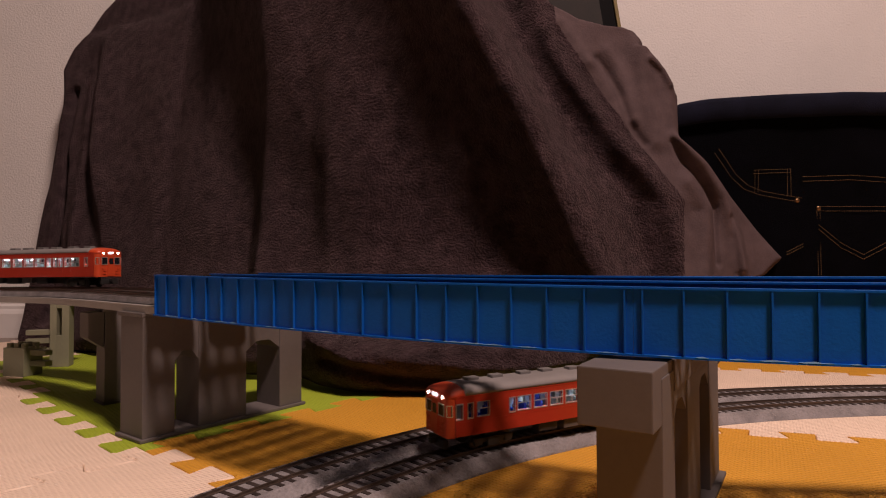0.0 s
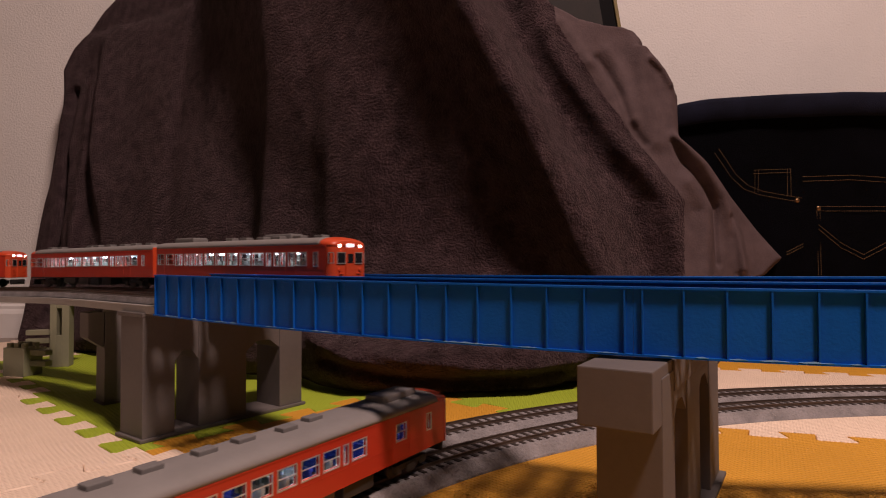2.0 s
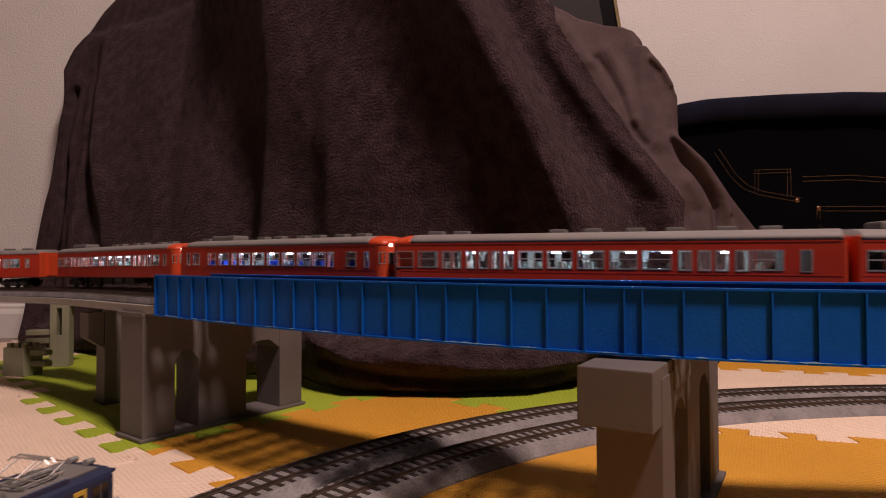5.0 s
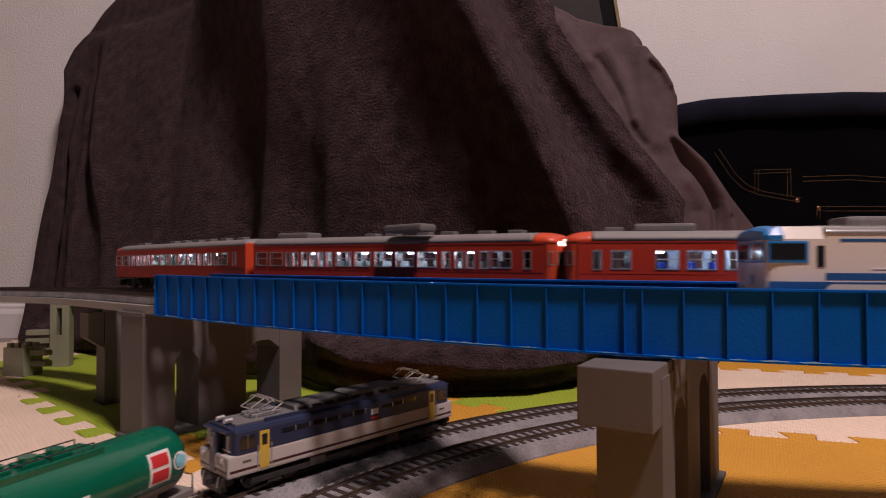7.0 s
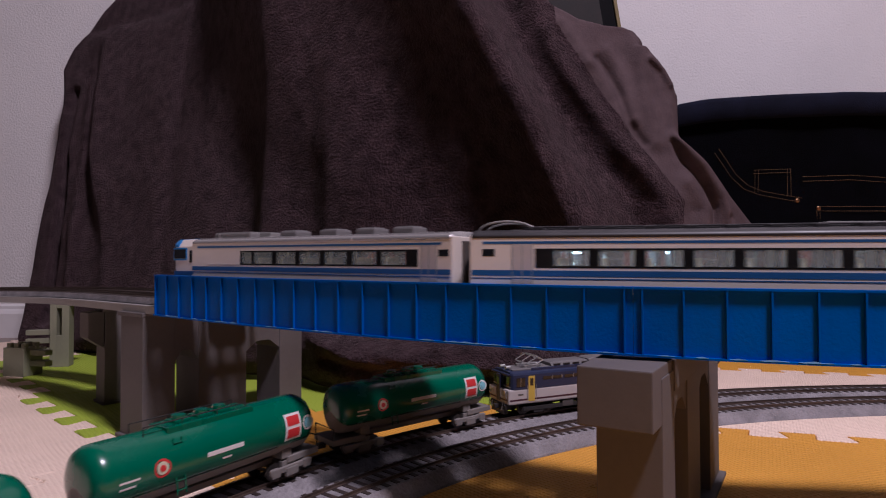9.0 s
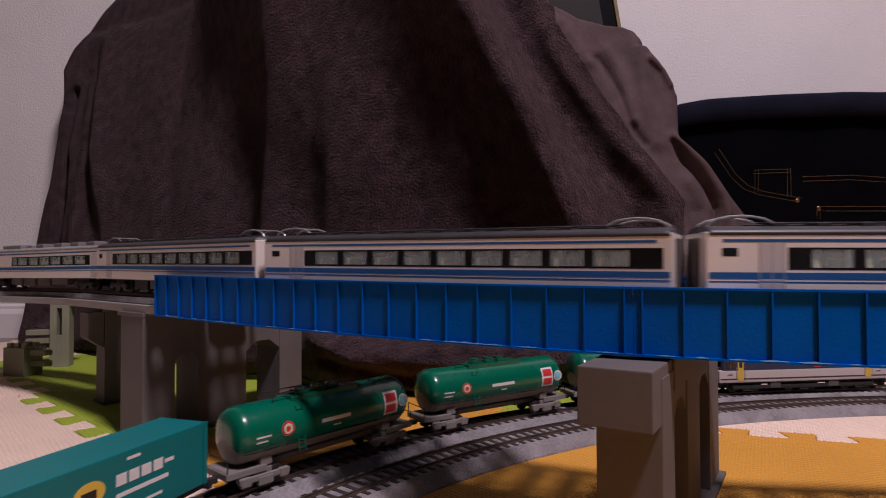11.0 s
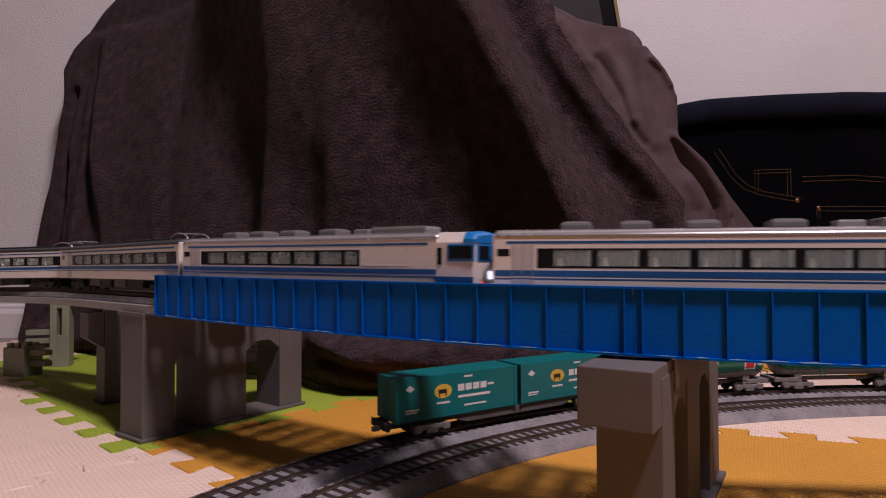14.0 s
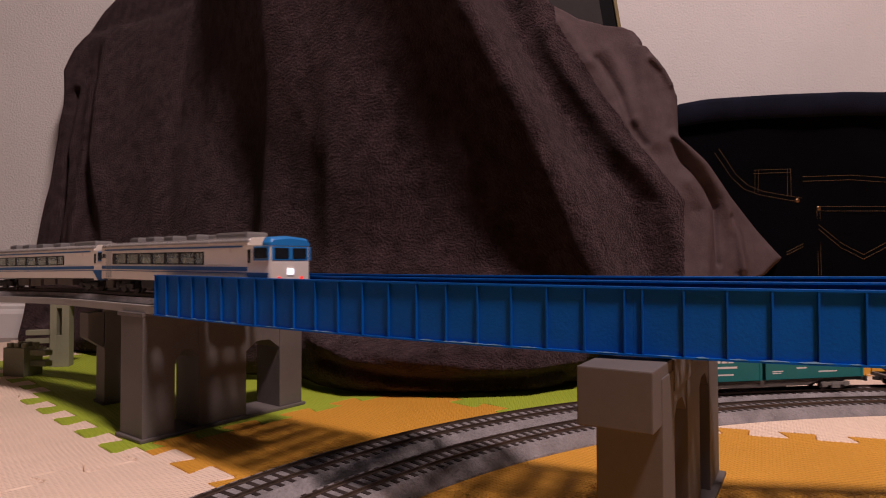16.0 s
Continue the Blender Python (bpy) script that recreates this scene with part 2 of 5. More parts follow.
slab_box("floor", -2500, 4200, -2600, 1500, -60, -12, "floor", label="pinkish vinyl floor of the room, darkened to cut bounce light", category="floor")
slab_box("wall_north", -2500, 4200, 1300, 1420, -12, 2400, "wall", label="off-white textured wallpaper wall behind the blanket", category="wall")
# unseen walls and ceiling, added dark so that shadows stay deep
slab_box("wall_south", -2500, 4200, -2720, -2600, -12, 2400, "plain", label="unseen plain wall, coloured dark to cut bounce light", category="wall")
slab_box("wall_west", -2620, -2500, -2720, 1420, -12, 2400, "plain", label="unseen plain wall, coloured dark to cut bounce light", category="wall")
slab_box("wall_east", 4200, 4320, -2720, 1420, -12, 2400, "plain", label="unseen plain wall, coloured dark to cut bounce light", category="wall")
slab_box("ceiling", -2620, 4320, -2720, 1420, 2400, 2500, "plain", label="unseen plain ceiling, coloured dark to cut bounce light", category="ceiling")
bm = bmx()
loft(bm, [[(x, 1300, -12), (x, 1288, -12), (x, 1288, 40), (x, 1291, 46), (x, 1294, 50), (x, 1294, 56), (x, 1300, 60)] for x in (-2500, 4200)])
tagged(new("baseboard", mesh_of(bm, "baseboard", "board")), "white moulded skirting board along the wall", "baseboard", kind="structure")

# ---- interlocking foam mats ----
def tooth_edge(p, q, depth, flip, teeth):
    """The dovetail line of a mat's side from p to q: tabs go out and in."""
    p, q = Vector(p), Vector(q)
    d = (q - p)
    n = Vector((-d.y, d.x)).normalized() * (depth if flip else -depth)
    out = [p]
    for k in range(teeth):
        for a, side in ((0.28, 0), (0.20, 0.85), (0.24, 1.0), (0.76, 1.0), (0.80, 0.85), (0.72, 0)):
            f = (k + a) / teeth
            out.append(p + d * f + n * side)
    return out + [q]


def mat_tile(name, corner, ax, bx, i, j, size, color, top, teeth, depth=19.0, gap=0.35, turned=""):
    """One mat: neighbours share the same dovetail lines, parted by a hair."""
    ax, bx, corner = Vector(ax), Vector(bx), Vector(corner)

    def at(a, b):
        return corner + ax * (a * size) + bx * (b * size)

    loop = tooth_edge(at(i, j), at(i + 1, j), depth, (i + j) % 2 == 0, teeth)[:-1]
    loop += tooth_edge(at(i + 1, j), at(i + 1, j + 1), depth, (i + j) % 2 == 1, teeth)[:-1]
    loop += tooth_edge(at(i, j + 1), at(i + 1, j + 1), depth, (i + j + 1) % 2 == 0, teeth)[::-1][:-1]
    loop += tooth_edge(at(i, j), at(i, j + 1), depth, (i - 1 + j) % 2 == 1, teeth)[::-1][:-1]
    n = len(loop)
    inner = []
    for k in range(n):
        a, b, c = loop[k - 1], loop[k], loop[(k + 1) % n]
        e1, e2 = (b - a), (c - b)
        if e1.length < 1e-6 or e2.length < 1e-6:
            inner.append(b)
            continue
        e1.normalize(), e2.normalize()
        nn = Vector((-e1.y, e1.x)) + Vector((-e2.y, e2.x))
        inner.append(b + (nn.normalized() if nn.length > 0.2 else Vector((-e1.y, e1.x))))
    bm = bmx()
    rings = []
    for t, z in ((gap, -11.8), (gap, top - 0.9), (gap + 0.9, top)):
        rings.append([bm.verts.new(Vector((*(l + (m - l) * t), z)) * MM) for l, m in zip(loop, inner)])
    for a, b in zip(rings, rings[1:]):
        for k in range(n):
            bm.faces.new((a[k], a[(k + 1) % n], b[(k + 1) % n], b[k]))
    bm.faces.new(rings[-1])
    ob = new(name, mesh_of(bm, name, color + turned))
    words = {"cream": "pale cream foam play mat with a woven surface", "green": "lime green foam play mat with a woven surface",
             "orange": "orange foam play mat with a woven surface"}
    return tagged(ob, words[color], "foam mat", "interlocking foam mats")


A1, B1 = Vector((0.668, 0.744)), Vector((-0.744, 0.668))
LEFT_MATS = {(0, 0): "green", (0, 1): "green", (0, 2): "cream", (1, 0): "green", (1, 1): "green", (1, 2): "cream",
             (0, -1): "orange", (0, -2): "orange", (1, -1): "green", (-1, 0): "cream", (-1, 1): "cream", (-1, 2): "cream",
             (-1, -1): "cream", (-1, -2): "orange", (-2, 0): "cream", (-2, 1): "cream", (-2, -1): "cream", (-2, -2): "orange"}
for (i, j), color in LEFT_MATS.items():
    mat_tile("foam_mat", (-236, 472), A1, B1, i, j, 300, color, 0.0, 5)
C1, D1 = Vector((0.9595, -0.2817)), Vector((0.2817, 0.9595))
for i in range(4):
    for j, color in ((0, "orange"), (1, "cream"), (2, "orange")):
        mat_tile("foam_mat", C1 * 44 + D1 * 270, C1, D1, i, j, 306, color, 0.9, 6, turned="_turned")


# ---- fleece blanket draped over furniture ----
def ridge_value(x, z, pts, width):
    """Height of a fold whose crest runs along a polyline in the cloth's face."""
    best = 1e9
    for (ax, az), (bx, bz) in zip(pts, pts[1:]):
        dx, dz = bx - ax, bz - az
        t = np.clip(((x - ax) * dx + (z - az) * dz) / (dx * dx + dz * dz), 0, 1)
        best = np.minimum(best, np.hypot(x - ax - dx * t, z - az - dz * t))
    return np.exp(-(best / width) ** 2)


def build_blanket():
    def w(px, pz, depth=0.725):
        return ((px - 784) / 1050 * depth, 0.148 + (464 - pz) / 1050 * depth)

    def b(px, pz):
        return w(px, pz, 0.78)

    nu, nv = 500, 280
    zs = np.concatenate([np.linspace(-0.008, 0.62, nv - 14), 0.62 + 0.10 * np.sin(np.linspace(0.1, 1.57, 14))])
    xl = np.interp(zs, [0, 0.17, 0.33, 0.46, 0.54, 0.588, 0.624, 0.665, 0.72], [-0.785, -0.782, -0.773, -0.778, -0.80, -0.789, -0.761, -0.73, -0.68])
    xr = np.interp(zs, [0, 0.03, 0.11, 0.125, 0.15, 0.202, 0.27, 0.313, 0.38, 0.41, 0.426, 0.441, 0.4425, 0.456, 0.468, 0.4705, 0.478, 0.50, 0.56, 0.72],
                   [0.40, 0.405, 0.44, 0.49, 0.52, 0.478, 0.412, 0.352, 0.356, 0.342, 0.333, 0.316, 0.302, 0.304, 0.296, 0.256, 0.222, 0.182, 0.14, 0.05])
    X = np.clip(np.concatenate([np.linspace(-0.83, 0.11, 260), np.linspace(0.112, 0.52, nu - 260)])[None, :], xl[:, None], xr[:, None])
    Z = np.repeat(zs[:, None], nu, 1)
    Y = np.interp(X, [-0.78, -0.62, -0.45, -0.28, -0.10, 0.05, 0.2, 0.32, 0.46], [1.08, 1.00, 0.915, 0.83, 0.765, 0.735, 0.74, 0.765, 0.84])
    Y = Y + 0.10 * np.clip(Z - 0.45, 0, 1) + 0.9 * np.clip(Z - 0.60, 0, 1) ** 1.2
    crest = np.interp(Z, [-0.02, 0.08, 0.17, 0.25, 0.31, 0.37, 0.42, 0.47, 0.6, 0.72], [0.205, 0.188, 0.155, 0.125, 0.098, 0.071, 0.047, 0.027, -0.03, -0.077])
    lean = np.interp(X - crest, [-0.9, -0.45, -0.36, -0.28, -0.15, -0.10, -0.03, 0.03, 0.10, 0.3], [0.25, 0.22, 0.16, -0.09, -0.14, -0.18, -0.26, 0.10, 0.14, 0.14])
    Y = Y + lean * (np.clip(Z, 0, 0.6) - 0.10)
    swell = np.interp(X, [-0.30, -0.18, 0.0, 0.06, 0.12], [0, -0.02, 0.04, 0.08, 0.0])
    Y = Y + swell * np.clip(Z - 0.33, 0, 0.3) - swell * 0.4 * np.clip(Z, 0, 0.33)
    for axis in (0, 1):  # the bundle underneath has no sharp bends
        for _ in range(3):
            pad = np.pad(Y, [(9, 9) if axis == k else (0, 0) for k in (0, 1)], mode="reflect", reflect_type="odd")
            total = np.cumsum(np.insert(pad, 0, 0, axis=axis), axis=axis)
            Y = (total[19:] - total[:-19]) / 19 if axis == 0 else (total[:, 19:] - total[:, :-19]) / 19
    crests = [  # (crest, width, height)
        ([w(625, -260), w(625, 0), w(640, 560)], 0.03, 0.004),
        ([w(345, -260, 0.87), w(345, 0, 0.87), w(350, 560, 0.87)], 0.034, 0.006),
        ([w(300, -260, 0.91), w(280, 100, 0.91), w(278, 560, 0.91)], 0.014, -0.006),
        ([w(112, 150, 1.12), w(117, 260, 1.12), w(122, 360, 1.10), w(128, 560, 1.10)], 0.008, -0.034),
        ([w(134, 130, 1.08), w(142, 260, 1.08), w(152, 400, 1.07), w(160, 560, 1.06)], 0.014, 0.012),
        ([w(560, 598), w(640, 620), w(760, 634), w(900, 640), w(1010, 636)], 0.009, 0.012),
        ([w(590, 636), w(700, 655), w(820, 662), w(980, 652)], 0.007, -0.013),
        ([w(620, 612), w(700, 628), w(800, 640)], 0.006, -0.008),
        ([w(700, 672), w(850, 682), w(980, 676)], 0.008, 0.010),
        # gathers in the turned-back lining
        ([b(1063, 98), b(1082, 122), b(1100, 160), b(1114, 215), b(1140, 255)], 0.006, -0.006),
        ([b(1052, 112), b(1078, 150), b(1102, 215)], 0.014, 0.006),
        ([b(1084, 82), b(1103, 110), b(1116, 160), b(1124, 210)], 0.010, 0.005),
        ([b(1150, 66), b(1144, 100), b(1150, 170), b(1162, 250)], 0.014, 0.009),
        ([b(1166, 94), b(1190, 112), b(1206, 138)], 0.006, 0.008),
        ([w(1016, 0), w(1040, 45), w(1062, 80)], 0.010, 0.005),
        # folds of the hanging flap
        ([b(1196, 250), b(1218, 285), b(1262, 328), b(1282, 366), b(1280, 470)], 0.0055, -0.010),
        ([b(1205, 246), b(1260, 290), b(1302, 345), b(1328, 420), b(1335, 480)], 0.012, 0.014),
        ([b(1222, 325), b(1252, 370), b(1248, 430), b(1240, 500)], 0.016, 0.014),
        ([b(1318, 385), b(1322, 430), b(1325, 490)], 0.006, -0.006),
    ]
    D = np.zeros_like(X)
    for pts, width, height in crests:
        D += height * ridge_value(X, Z, pts, width)
    def crest_x(pts):
        return np.interp(Z, [q[1] for q in pts][::-1], [q[0] for q in pts][::-1])

    def profile(v, knots, rise):
        """A rounded cross-section, its heights at offsets across the fold."""
        fine = np.linspace(knots[0], knots[-1], 481)
        shape = np.interp(fine, knots, rise)
        bell = np.hanning(23)[1:-1]
        shape = np.convolve(np.pad(shape, 10, mode="edge"), bell / bell.sum(), mode="valid")
        return np.interp(v, fine, shape)

    # two long slanting folds: a steep shaded flank, a narrow crest, a hollow and a second crest
    c1 = crest_x([w(650, -360, 0.63), w(735, -200, 0.63), w(830, 0, 0.63), w(866, 61, 0.63), w(904, 135, 0.63), w(950, 222, 0.63), w(994, 316, 0.63), w(1048, 438, 0.63), w(1110, 560, 0.63), w(1140, 680, 0.63)])
    c2 = crest_x([w(860, -360, 0.70), w(915, -200, 0.70), w(985, 0, 0.70), w(1008, 54, 0.70), w(1042, 114, 0.70), w(1089, 182, 0.70), w(1136, 249, 0.70), w(1184, 298, 0.70), w(1220, 345, 0.70), w(1240, 420, 0.70), w(1240, 560, 0.70), w(1235, 680, 0.70)])
    u = np.where(X < c1, X - c1, (X - c1) / (c2 - c1) * 0.105)
    D += profile(u, [-0.26, -0.20, -0.15, -0.11, -0.07, -0.04, -0.012, 0, 0.012, 0.030, 0.045, 0.060, 0.075, 0.090, 0.098, 0.105, 0.112, 0.130, 0.16],
                 [0, -0.010, -0.022, -0.026, -0.025, -0.014, 0.026, 0.044, 0.053, 0.042, 0.018, 0.001, -0.005, 0.006, 0.0165, 0.0185, 0.014, 0.004, 0]) * np.clip(Z / 0.12, 0.25, 1)
    # upright folds of the left half, each with its shaded flank
    flank = ([-0.080, -0.048, -0.028, -0.016, -0.005, 0, 0.008, 0.025, 0.060, 0.090], [0, -0.009, -0.010, 0.001, 0.016, 0.019, 0.018, 0.011, 0.003, 0])
    deep = np.interp(Z, [0.0, 0.15, 0.30, 0.45, 0.6], [1.2, 1.25, 1.0, 0.5, 0.35])
    D += profile(X - crest_x([w(475, -260, 0.80), w(475, 0, 0.80), w(470, 150, 0.80), w(463, 260, 0.80), w(456, 440, 0.80), w(450, 600, 0.80)]), *flank) * deep
    D += profile(X - crest_x([w(580, -260, 0.76), w(582, 150, 0.76), w(580, 440, 0.76), w(578, 600, 0.76)]), *flank) * deep * 0.42
    D += profile(X - crest_x([w(100, -100, 1.04), w(140, 88, 1.04), w(150, 180, 1.04), w(162, 270, 1.04), w(182, 350, 1.03), w(205, 440, 1.02), w(215, 600, 1.02)]), *flank) * np.interp(Z, [0.1, 0.2, 0.3, 0.5, 0.56, 0.6], [0.3, 0.6, 1.2, 1.3, 0.5, 0.0])
    # the hem rolls forward, then under
    hem = np.exp(-((Z - 0.045) / 0.022) ** 2) * np.interp(X, [-0.4, -0.15, 0.05, 0.25, 0.38], [0, 0.02, 0.035, 0.02, 0.0])
    crease = np.exp(-((Z - 0.085) / 0.014) ** 2) * np.interp(X, [-0.4, -0.1, 0.2, 0.35], [0, 0.014, 0.014, 0])
    tuck = np.clip((0.020 - Z) / 0.028, 0, 1) ** 2 * 0.03 - np.exp(-(Z / 0.10) ** 2) * np.interp(X, [-0.4, -0.2, -0.1, 0.1, 0.22, 0.35], [0, 0.05, 0.115, 0.085, 0.02, 0.0])
    soft = np.array([[noise.noise((x * 9, z * 7, 0.3)) * 0.008 + noise.noise((x * 26, z * 22, 1.3)) * 0.0028 for x, z in zip(rx, rz)] for rx, rz in zip(X, Z)])
    edge = np.clip(1 - np.minimum(X - xl[:, None], xr[:, None] - X) / 0.048, 0, 1) ** 2 * 0.09
    Y = Y - D - hem + crease + tuck + soft + edge
    lift = np.interp(X, [-0.8, -0.45, -0.2, 0.0, 0.25, 0.45], [0.0, 0.012, 0.012, 0.004, 0.004, 0.010]) * np.clip(1 - Z / 0.2, 0, 1)
    Z = Z + lift
    Y = np.minimum(Y, 1.255)
    verts = np.stack([X, Y, Z], -1).reshape(-1, 3).tolist()
    faces = [(r * nu + c, r * nu + c + 1, (r + 1) * nu + c + 1, (r + 1) * nu + c) for r in range(nv - 1) for c in range(nu - 1)]
    # back sheet closes the bundle
    base = len(verts)
    for r in range(nv):
        for c in (0, nu - 1):
            x, y, z = verts[r * nu + c]
            verts.append((x, 1.27, z))
    for r in range(nv - 1):
        a, b = base + 2 * r, base + 2 * r + 2
        faces.append((r * nu, (r + 1) * nu, b, a))
        faces.append((r * nu + nu - 1, a + 1, b + 1, (r + 1) * nu + nu - 1))
        faces.append((a, b, b + 1, a + 1))
    me = bpy.data.meshes.new("blanket")
    me.from_pydata(verts, [], faces)
    me.materials.append(M["fleece"])
    me.materials.append(M["backing"])
    turn = [w(1003, 0), w(1060, 98), w(1130, 205), w(1185, 278), w(1240, 352), w(1225, 480), w(1215, 650)]
    tz, tx = [q[1] for q in turn][::-1], [q[0] for q in turn][::-1]
    for p in me.polygons:
        p.use_smooth = True
        if p.center.x > np.interp(p.center.z, tz, tx) and p.center.y < 1.2:
            p.material_index = 1
    return tagged(new("blanket", me), "dark brown fleece blanket draped in heavy folds over furniture", "blanket")


build_blanket()


# ---- dark jeans laid over a box ----
def build_jeans():
    jeans = thing("jeans", "dark indigo denim jeans draped over a box", "jeans")
    nx, nz = 60, 46

    def face(x, z):
        bulge = 0.02 * math.sin((x - 0.36) * 5.0) + 0.006 * noise.noise((x * 12, z * 10, 4))
        return 0.905 - bulge + 0.03 * max(0, (0.40 - z)) - 0.012 * math.exp(-((z - 0.395) / 0.03) ** 2)

    def top(x):
        return float(np.interp(x, [0.33, 0.36, 0.4, 0.5, 0.6, 0.75, 1.0], [0.37, 0.386, 0.392, 0.395, 0.397, 0.397, 0.392]))

    verts, faces = [], []
    for r in range(nz + 8):
        for c in range(nx):
            x = 0.34 + 0.66 * c / (nx - 1)
            if r < nz:
                z = -0.011 + (top(x) - 0.012 + 0.011) * r / (nz - 1)
                y = face(x, z)
            else:
                a = (r - nz + 1) / 8 * 1.57
                z = top(x) - 0.012 + 0.012 * math.sin(a)
                y = face(x, top(x) - 0.012) + 0.012 * (1 - math.cos(a)) + (0.25 if r == nz + 7 else 0)
            verts.append((x, y, z))
    for r in range(nz + 7):
        for c in range(nx - 1):
            faces.append((r * nx + c, r * nx + c + 1, (r + 1) * nx + c + 1, (r + 1) * nx + c))
    me = bpy.data.meshes.new("denim_cloth")
    me.from_pydata(verts, [], faces)
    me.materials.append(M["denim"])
    for p in me.polygons:
        p.use_smooth = True
    ob = new("denim_cloth", me)
    ob.parent = jeans
    bm = bmx()
    cube(bm, 365, 1000, 945, 1180, -11.5, 380, 6)
    part("box", bm, "blackboard", jeans, "dark box under the denim")
    # waistband, a thick folded strip
    bm = bmx()
    rings = []
    for k in range(40):
        x = 0.345 + 0.65 * k / 39
        z1 = top(x) + 0.001
        y = face(x, z1 - 0.02)
        rings.append([(x * 1000, y * 1000 - 1, z1 * 1000 - 34), (x * 1000, y * 1000 - 6, z1 * 1000 - 31), (x * 1000, y * 1000 - 7, z1 * 1000 - 6),
                      (x * 1000, y * 1000 - 2, z1 * 1000 + 1), (x * 1000, y * 1000 + 12, z1 * 1000 + 2), (x * 1000, y * 1000 + 12, z1 * 1000 - 30)])
    loft(bm, rings)
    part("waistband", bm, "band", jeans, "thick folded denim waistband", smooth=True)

    def p(px, pz):
        x, z = (px - 784) / 1050 * 0.90, 0.148 + (466 - pz) / 1050 * 0.90
        return Vector((x * 1000, face(x, z) * 1000 - 0.6, z * 1000))

    def stitches(name, pts):
        bm = bmx()
        pts = [p(*q) for q in pts]
        for a, b in zip(pts, pts[1:]):
            n = max(1, int((b - a).length / 3.4))
            for k in range(n):
                rod(bm, a.lerp(b, (k + 0.1) / n), a.lerp(b, (k + 0.72) / n), 0.42, 5)
        part(name, bm, "thread", jeans, "orange contrast stitching")

    curve = [(1268, 272), (1280, 292), (1296, 318), (1318, 338), (1345, 348), (1380, 355), (1412, 361)]
    stitches("pocket_stitching", curve)
    stitches("pocket_stitching", [(a + 7, b - 6) for a, b in curve])
    stitches("coin_pocket_stitching", [(1333, 305), (1400, 303)])
    stitches("coin_pocket_stitching", [(1333, 311), (1400, 309)])
    for x in (1339, 1345):
        stitches("coin_pocket_stitching", [(x - 3, 305), (x - 2, 345)])
        stitches("coin_pocket_stitching", [(x + 54, 303), (x + 55, 352)])
    for dy in (0, 8):
        stitches("yoke_stitching", [(1420, 317 + dy), (1500, 316 + dy), (1568, 321 + dy), (1620, 326 + dy)])
        stitches("back_pocket_stitching", [(1443, 370 + dy), (1620, 371 + dy)])
        stitches("back_pocket_stitching", [(1444, 402 + dy), (1485, 435 + dy), (1523, 455 + dy), (1550, 440 + dy), (1600, 412 + dy)])
    for dx in (0, 5):
        stitches("back_pocket_stitching", [(1442 + dx, 372), (1445 + dx, 500)])
        stitches("leg_stitching", [(1388, 455 - dx), (1418, 440 - dx)])
    for q in ((1410, 359), (1445, 373)):
        bm = bmx()
        bmesh.ops.create_uvsphere(bm, u_segments=10, v_segments=6, radius=3.4 * MM)
        for v in bm.verts:
            v.co.y *= 0.45
            v.co += p(*q) * MM
        part("rivet", bm, "rivet", jeans, "copper rivet", smooth=True)


build_jeans()

# ---- framed board leaning behind the blanket ----
board = thing("framed_board", "black framed board with a gilt edge leaning behind the blanket", "picture frame")
bm = cube(bmx(), -150, 0, 0, 12, 0, 260, 1.5)
part("panel", bm, "blackboard", board)
bm = cube(bmx(), 0.4, 7, -3, 13, -2, 260, 1.5)
part("frame_edge", bm, "gold", board, "dull gilt frame edge")
bm = cube(bmx(), -140, -24, -0.8, -0.2, 44, 250)
part("printed_sheet", bm, "print", board, "grey printed sheet")
board.matrix_basis = pose(0.322, 1.06, 0.525, 6, -11, 0)


# ---- railway lines ----
SPAN = 372.2


